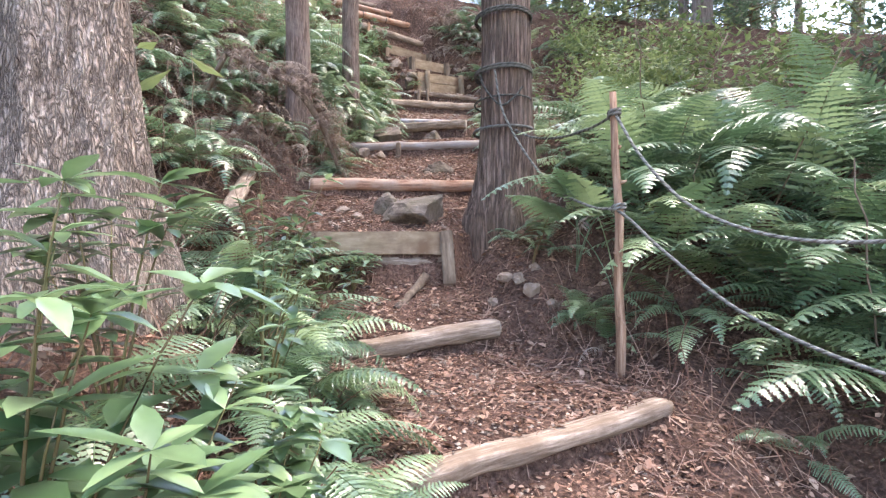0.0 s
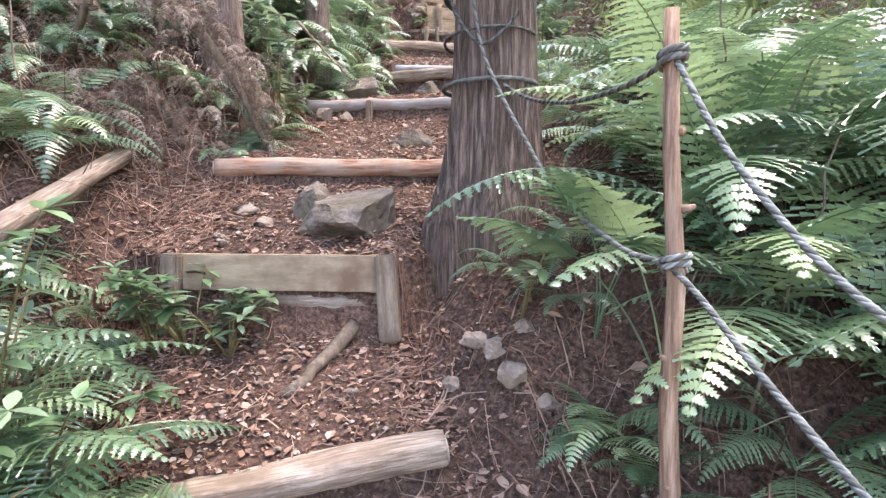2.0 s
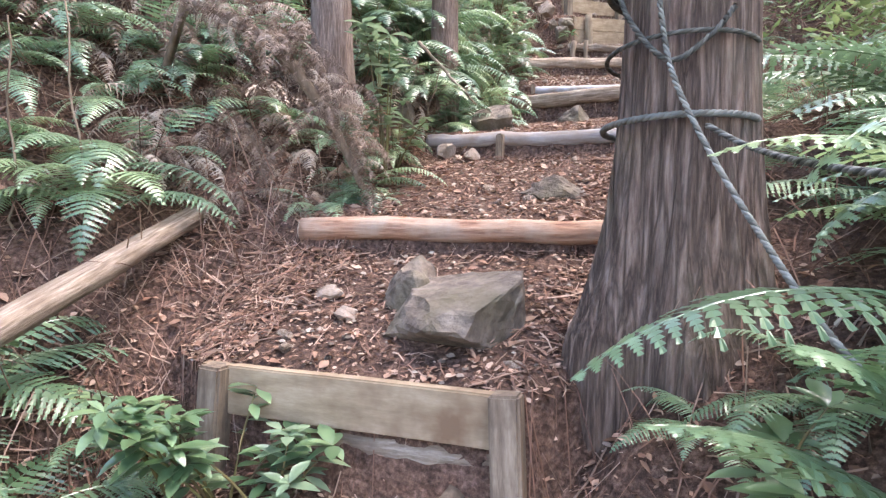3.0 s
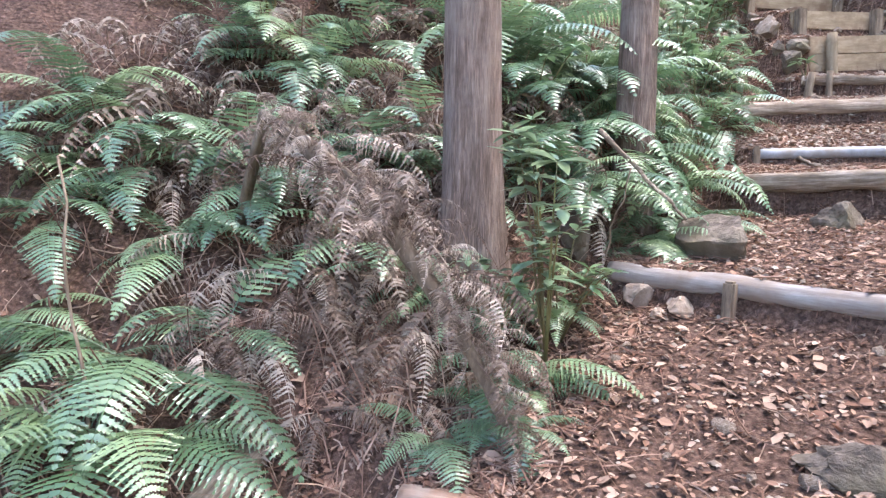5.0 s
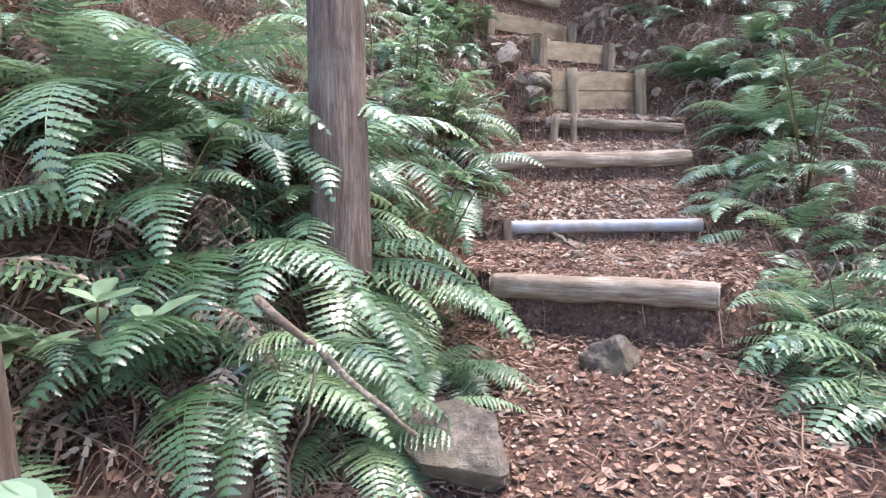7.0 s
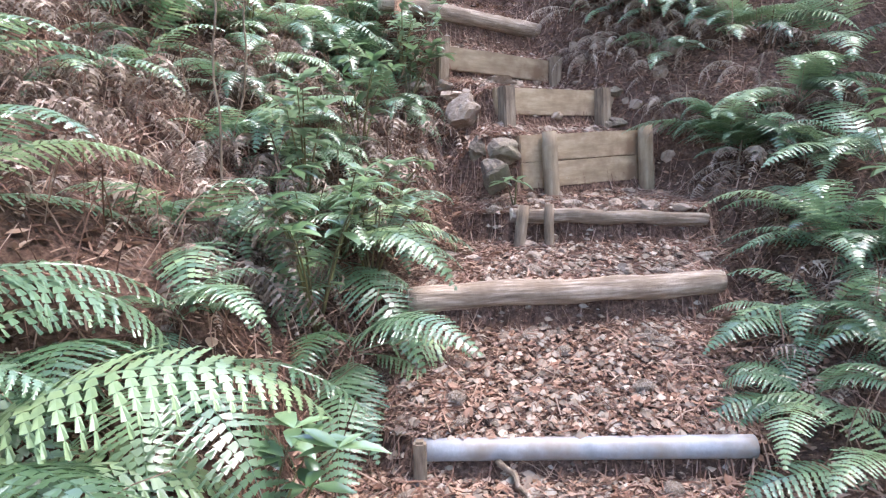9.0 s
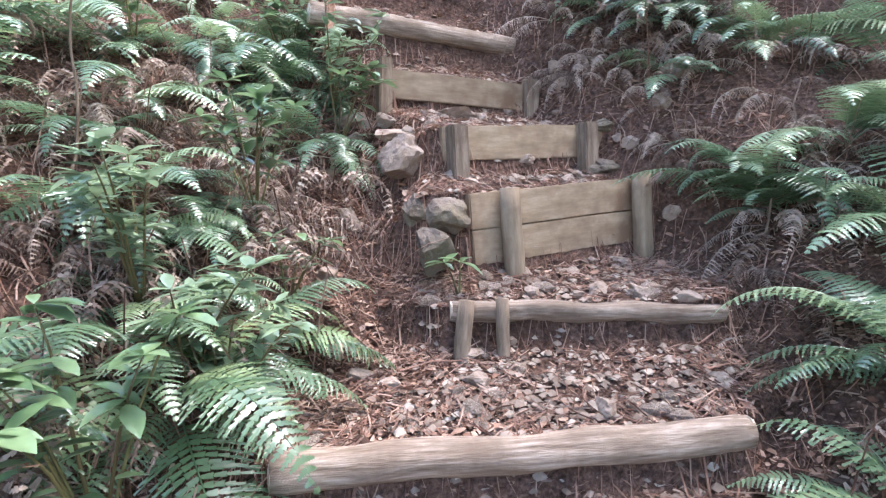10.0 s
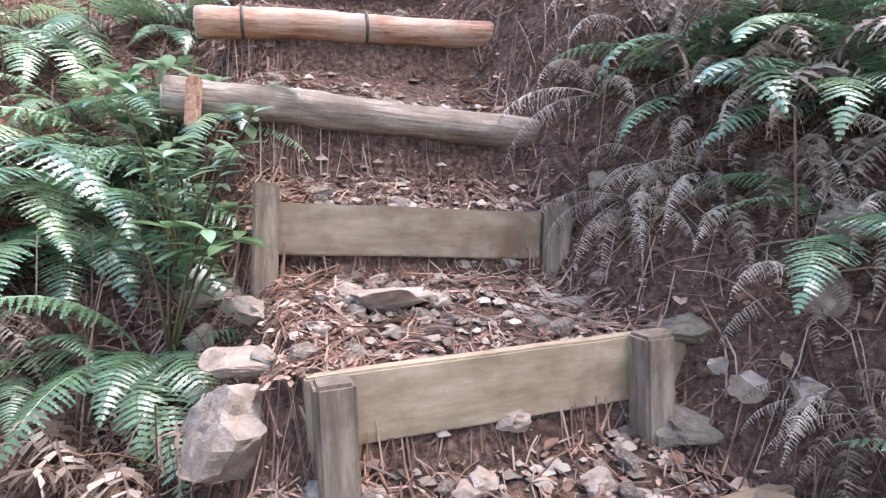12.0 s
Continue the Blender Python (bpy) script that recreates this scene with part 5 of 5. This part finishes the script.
shrub(-1.24, 9.33, 0.5, 6, 16, 0.1, "pale-leaved shrub leaning out of the bank", 24, (0.06, -0.06), spread=0.25)
shrub(-2.08, 9.74, 0.5, 4, 12, 0.13, "shrub with large glossy leaves on the bank", 25, (0.06, -0.06), spread=0.25)
shrub(-2.58, 5.62, 0.6, 5, 12, 0.16, "shrub with long glossy leaves on the bank", 26, (0.06, -0.06), spread=0.25)
shrub(-1.49, 6.41, 0.4, 4, 10, 0.1, "leafy seedling in the bank", 27, (0.06, -0.06), spread=0.25)
shrub(-1.63, 10.46, 0.45, 6, 16, 0.1, "bright leafy sapling beside a board step", 28, (0.06, -0.06), spread=0.25)
shrub(-0.60, 1.12, 0.62, 6, 18, 0.15, "glossy broad-leaved shrub beside the trail", 31, (0.05, 0.05), spread=0.3)
shrub(-0.98, 1.75, 0.72, 6, 18, 0.15, "glossy broad-leaved shrub beside the trail", 32, spread=0.3)
shrub(-0.48, 1.55, 0.45, 5, 18, 0.10, "small broad-leaved shrub among ferns", 33, (0.08, 0.02), spread=0.25)
shrub(-0.95, 5.42, 0.80, 6, 16, 0.115, "tall leafy sapling at the foot of a slender conifer", 34, (0.05, -0.06), spread=0.2, material=PALE_LEAF)
shrub(-0.75, 2.95, 0.45, 5, 16, 0.08, "small-leaved shrub at the edge of the trail", 35, (0.08, 0), spread=0.25)

shrub(-1.29, 8.73, 0.50, 7, 20, 0.10, "pale-leaved shrub leaning out of the bank", 41, (0.06, -0.06), spread=0.25, material=PALE_LEAF)
shrub(-1.09, 8.64, 0.45, 6, 18, 0.10, "pale-leaved shrub leaning out of the bank", 43, (0.06, -0.06), spread=0.25, material=PALE_LEAF)
shrub(-1.65, 10.52, 0.42, 7, 18, 0.09, "bright leafy sapling beside a board step", 44, (0.06, -0.06), spread=0.25, material=PALE_LEAF)
shrub(-0.96, 8.61, 0.45, 6, 16, 0.085, "pale leafy sapling leaning over the trail", 45, (0.06, -0.06), spread=0.25, material=PALE_LEAF)
shrub(-1.38, 5.98, 0.28, 4, 9, 0.12, "sapling with large bright leaves in the bank", 46, (0.06, -0.06), spread=0.25, material=PALE_LEAF)

shrub(-0.58, 3.80, 0.26, 5, 12, 0.085, "low leafy plant growing over a board step", 51, (0.02, -0.05), spread=0.22, material=PALE_LEAF)
shrub(-0.88, 3.78, 0.40, 6, 14, 0.085, "low leafy plant growing over a board step", 52, (0.0, -0.05), spread=0.25)
shrub(-0.86, 2.92, 0.80, 8, 18, 0.09, "leafy shrub crowding the edge of the trail", 53, (0.08, 0.02), spread=0.3)
shrub(-0.78, 2.55, 0.62, 7, 18, 0.08, "leafy shrub crowding the edge of the trail", 54, (0.08, 0.02), spread=0.25, material=PALE_LEAF)
shrub(-1.22, 10.12, 0.50, 7, 20, 0.085, "bright leafy sapling beside a board step", 55, (0.10, -0.05), spread=0.22, material=PALE_LEAF)


# ---- rope fence ----


def rope_mesh(name, pts, r, material, pitch=0.05, strands=3):
    """Three strands twisted round the line through pts."""
    P = [Vector(p) for p in pts]
    dense = []
    for i in range(len(P) - 1):
        a, b, c, d = P[max(0, i - 1)], P[i], P[i + 1], P[min(len(P) - 1, i + 2)]
        steps = max(2, int((c - b).length / 0.008))
        for k in range(steps):
            t = k / steps
            dense.append(0.5 * ((2 * b) + (c - a) * t + (2 * a - 5 * b + 4 * c - d) * t * t + (3 * b - a - 3 * c + d) * t ** 3))
    dense.append(P[-1])
    verts, faces = [], []
    for s in range(strands):
        line, run = [], 0.0
        for i, p in enumerate(dense):
            d = (dense[min(i + 1, len(dense) - 1)] - dense[max(i - 1, 0)]).normalized()
            a = d.cross(Vector((0.13, 0.2, 1))).normalized()
            b = a.cross(d)
            if i:
                run += (p - dense[i - 1]).length
            w = run / pitch * 6.283 + s * 6.283 / strands
            line.append(p + (a * math.cos(w) + b * math.sin(w)) * r * 0.5)
        v, f = tube(line, [r * 0.56] * len(line), 6)
        k = len(verts)
        verts += v
        faces += [tuple(q + k for q in g) for g in f]
    me = mesh_of(name, verts, faces, material, smooth=True)
    # one strand in three is blackened
    me.materials.append(DARK_ROPE)
    third = len(faces) // strands
    me.polygons.foreach_set("material_index", [1 if i < third else 0 for i in range(len(faces))])
    return me


pole = thing("fence_pole", (0.89, 3.0, 0.75), "thin peeled pole that carries two ropes", "fence pole")
v, f = tube([(0.0, 0.0, -0.3), (0.01, 0, 0.2), (-0.005, 0, 0.5), (0.0, 0.0, 0.8), (-0.02, 0.01, 1.1), (-0.03, 0.02, 1.44)], [0.027, 0.025, 0.023, 0.021, 0.020, 0.017], 14, 0.16, 5)
part("shaft", mesh_of("shaft", v, f, POLE_WOOD, smooth=True), parent=pole)
for z, a in ((0.62, 200), (0.98, 330), (0.30, 250), (1.16, 120)):
    v, f = tube([(0, 0, 0), (0.022, 0, 0.004), (0.036, 0, 0.01)], [0.012, 0.009, 0.005], 8, 0.1)
    part("knot", mesh_of("knot", v, f, POLE_WOOD, smooth=True), parent=pole, m=pose(0.0, 0.0, z, 0, 0, a))


def ring(cx, cy, z, r, tilt, name, label, material, wind=1.0, thick=0.009):
    pts = []
    turns = int(20 * wind)
    for i in range(turns + 1):
        w = 6.283 * i / 20
        pts.append((cx + math.cos(w) * r, cy + math.sin(w) * r, z + math.cos(w + 1.2) * tilt + 0.018 * (i / 20)))
    return tagged(new(name, rope_mesh(name, pts, thick, material)), label, "rope", "fence ropes")


ring(0.44, 4.36, 2.215, 0.212, 0.012, "rope", "grey twisted rope wound round the cedar trunk", ROPE, 1.0, 0.010)
ring(0.44, 4.36, 2.42, 0.206, 0.02, "rope", "thin dark rope wound round the cedar trunk", DARK_ROPE, 1.0, 0.007)
ring(0.44, 4.36, 2.62, 0.204, 0.02, "rope", "dark rope wound twice round the cedar trunk", DARK_ROPE, 2.0, 0.010)
ring(0.44, 4.36, 3.02, 0.200, 0.02, "rope", "dark rope wound round the cedar trunk higher up", DARK_ROPE, 2.0, 0.010)
ring(0.865, 3.015, 2.06, 0.028, 0.006, "rope", "rope knotted round the pole near its top", DARK_ROPE, 2.0, 0.009)
ring(0.885, 3.0, 1.585, 0.031, 0.006, "rope", "rope knotted round the pole at half height", ROPE, 2.0, 0.008)
tagged(new("rope", rope_mesh("rope", [(0.50, 4.155, 2.21), (0.60, 4.0, 2.13), (0.70, 3.6, 2.06), (0.80, 3.25, 2.05), (0.87, 3.02, 2.08)], 0.008, DARK_ROPE)), "dark twisted rope sagging between cedar and pole", "rope", "fence ropes")
tagged(new("rope", rope_mesh("rope", [(0.87, 3.0, 2.07), (0.95, 2.78, 1.80), (1.08, 2.48, 1.56), (1.30, 2.05, 1.44), (1.60, 1.5, 1.50), (2.0, 0.9, 1.70)], 0.008, ROPE)), "pale twisted rope hanging slack from the pole", "rope", "fence ropes")
tagged(new("rope", rope_mesh("rope", [(0.36, 4.15, 2.62), (0.40, 4.14, 2.38), (0.47, 4.1, 2.2), (0.58, 3.95, 1.97), (0.68, 3.6, 1.75), (0.80, 3.2, 1.62), (0.885, 2.97, 1.58), (0.99, 2.62, 1.38), (1.14, 2.2, 1.16), (1.4, 1.7, 1.02), (1.9, 1.0, 0.95)], 0.008, ROPE)), "white and grey twisted rope running down past the pole", "rope", "fence ropes")
tagged(new("rope", rope_mesh("rope", [(0.56, 4.2, 2.52), (0.5, 4.16, 2.44), (0.40, 4.145, 2.38), (0.30, 4.2, 2.50), (0.26, 4.26, 2.62)], 0.008, DARK_ROPE)), "thin rope crossing over the cedar bark", "rope", "fence ropes")
# upper fence on the outer side of the trail
pole2 = thing("fence_pole", (0.14, 11.32, 5.1), "leaning thick pole half hidden in withered ferns", "fence pole")
v, f = tube([(-0.15, -0.21, -0.24), (0, 0, 0), (0.12, 0.17, 0.20), (0.25, 0.35, 0.40)], [0.046, 0.045, 0.042, 0.04], 14, 0.12, 5)
part("shaft", mesh_of("shaft", v, f, POST_WOOD, smooth=True), parent=pole2)
tagged(new("rope", rope_mesh("rope", [(0.29, 11.49, 5.32), (0.36, 11.37, 5.11), (0.44, 11.21, 4.96), (0.69, 10.71, 4.71)], 0.008, ROPE)), "grey rope hanging from the leaning pole", "rope", "fence ropes")

# ---- woods round about ----
tree("cypress_tree", 2.75, 12.6, 0.17, 10, CEDAR_BARK, "dark conifer on the outer slope above the trail", 8, ridge=0.1, flare=0.3, ridges=12, sides=48, crown=500, lean=(-0.05, 0))
tree("cypress_tree", 2.1, 12.9, 0.09, 10, SMOOTH_BARK, "thin pale conifer on the outer slope above the trail", 9, ridge=0.05, flare=0.3, ridges=8, sides=32, crown=500)
far_trunk = [trunk_mesh("trunk", 11, 0.13, 0.08, FAR_BARK, 0.3, 0.3, 8, 0.05, 16, 24, (0, 0), 30 + i) for i in range(3)]
far_crown = [crown_mesh("crown", 12.5, 2.4, 1100, FAR_LEAF, 60 + i, bottom=7.2, leaf=0.24) for i in range(3)]
far_limb = [limbs_mesh("limb", 0.13, 7.0, 10.8, 12, 2.2, FAR_BARK, 70 + i) for i in range(3)]
first = []
for i in range(3):
    t = thing("forest_tree", (0, 0, 0), "tall straight conifer in the woods beside the trail", "tree", "trees of the woods")
    part("trunk", far_trunk[i], parent=t)
    part("limb", far_limb[i], parent=t)
    part("crown", far_crown[i], parent=t)
    first.append(t)
rng = random.Random(31)
stands = []
while len(stands) < 74:
    a = rng.uniform(-30, 130) if len(stands) < 68 else rng.uniform(130, 330)
    d = rng.uniform(5.5, 24)
    x, y = 0.3 + d * math.cos(radians(a)), 4.0 + d * math.sin(radians(a))
    cx = float(np.interp(y, CY, CX))
    if abs(x - cx) < (6.5 if x > cx else 4.0) or any(math.hypot(x - p, y - q) < 1.3 for p, q in stands):
        continue
    stands.append((x, y))
for i, (x, y) in enumerate(stands):
    m = pose(x, y, ground_z(x, y) - 0.1, rng.uniform(-3, 3), rng.uniform(-3, 3), rng.uniform(0, 360)) @ Matrix.Scale(rng.uniform(0.8, 1.35), 4)
    if i < 3:
        first[i].matrix_basis = m
    else:
        copy_thing(first[i % 3], m)

bush_kinds = [crown_mesh("foliage", 1.5, 1.1, 1500, mat, 90 + i, bottom=0.05, leaf=0.055) for i, mat in enumerate((FAR_LEAF, FAR_LEAF, LIGHT_LEAF, FAR_LEAF))]
bush_stems = [limbs_mesh("stem", 0.05, 0.0, 0.6, 9, 0.9, FERN_STEM, 95 + i) for i in range(4)]
firstb = []
for i in range(4):
    t = thing("bush", (0, 0, 0), "sunlit yellow-green bush below the trail" if i == 2 else "dense green undergrowth bush in the woods", "bush", "undergrowth bushes")
    part("stem", bush_stems[i], parent=t)
    part("foliage", bush_kinds[i], parent=t)
    firstb.append(t)
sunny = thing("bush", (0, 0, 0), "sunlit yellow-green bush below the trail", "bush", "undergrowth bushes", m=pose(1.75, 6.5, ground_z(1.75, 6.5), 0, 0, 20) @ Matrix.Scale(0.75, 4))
part("stem", bush_stems[2], parent=sunny)
part("foliage", bush_kinds[2], parent=sunny)
for x, y, a, k in ((2.5, 7.4, 80, 0.9), (2.2, 9.2, 140, 0.8), (2.7, 10.6, 200, 1.0), (3.4, 8.4, 260, 1.1), (2.4, 12.0, 310, 1.0), (3.6, 6.2, 30, 1.1), (3.6, 11.8, 70, 1.2)):
    copy_thing(sunny, pose(x, y, ground_z(x, y), 0, 0, a) @ Matrix.Scale(k / 0.75, 4))
rng = random.Random(33)
n = 0
while n < 82:
    right = rng.random() < 0.72
    y = rng.uniform(-2, 22)
    cx = float(np.interp(y, CY, CX))
    x = cx + rng.uniform(5.5, 17) if right else cx - rng.uniform(3.6, 9)
    m = pose(x, y, ground_z(x, y) - 0.05, 0, 0, rng.uniform(0, 360)) @ Matrix.Scale(rng.uniform(0.7, 1.5), 4)
    if n < 4:
        firstb[n].matrix_basis = m
    else:
        copy_thing(firstb[n % 4], m)
    n += 1
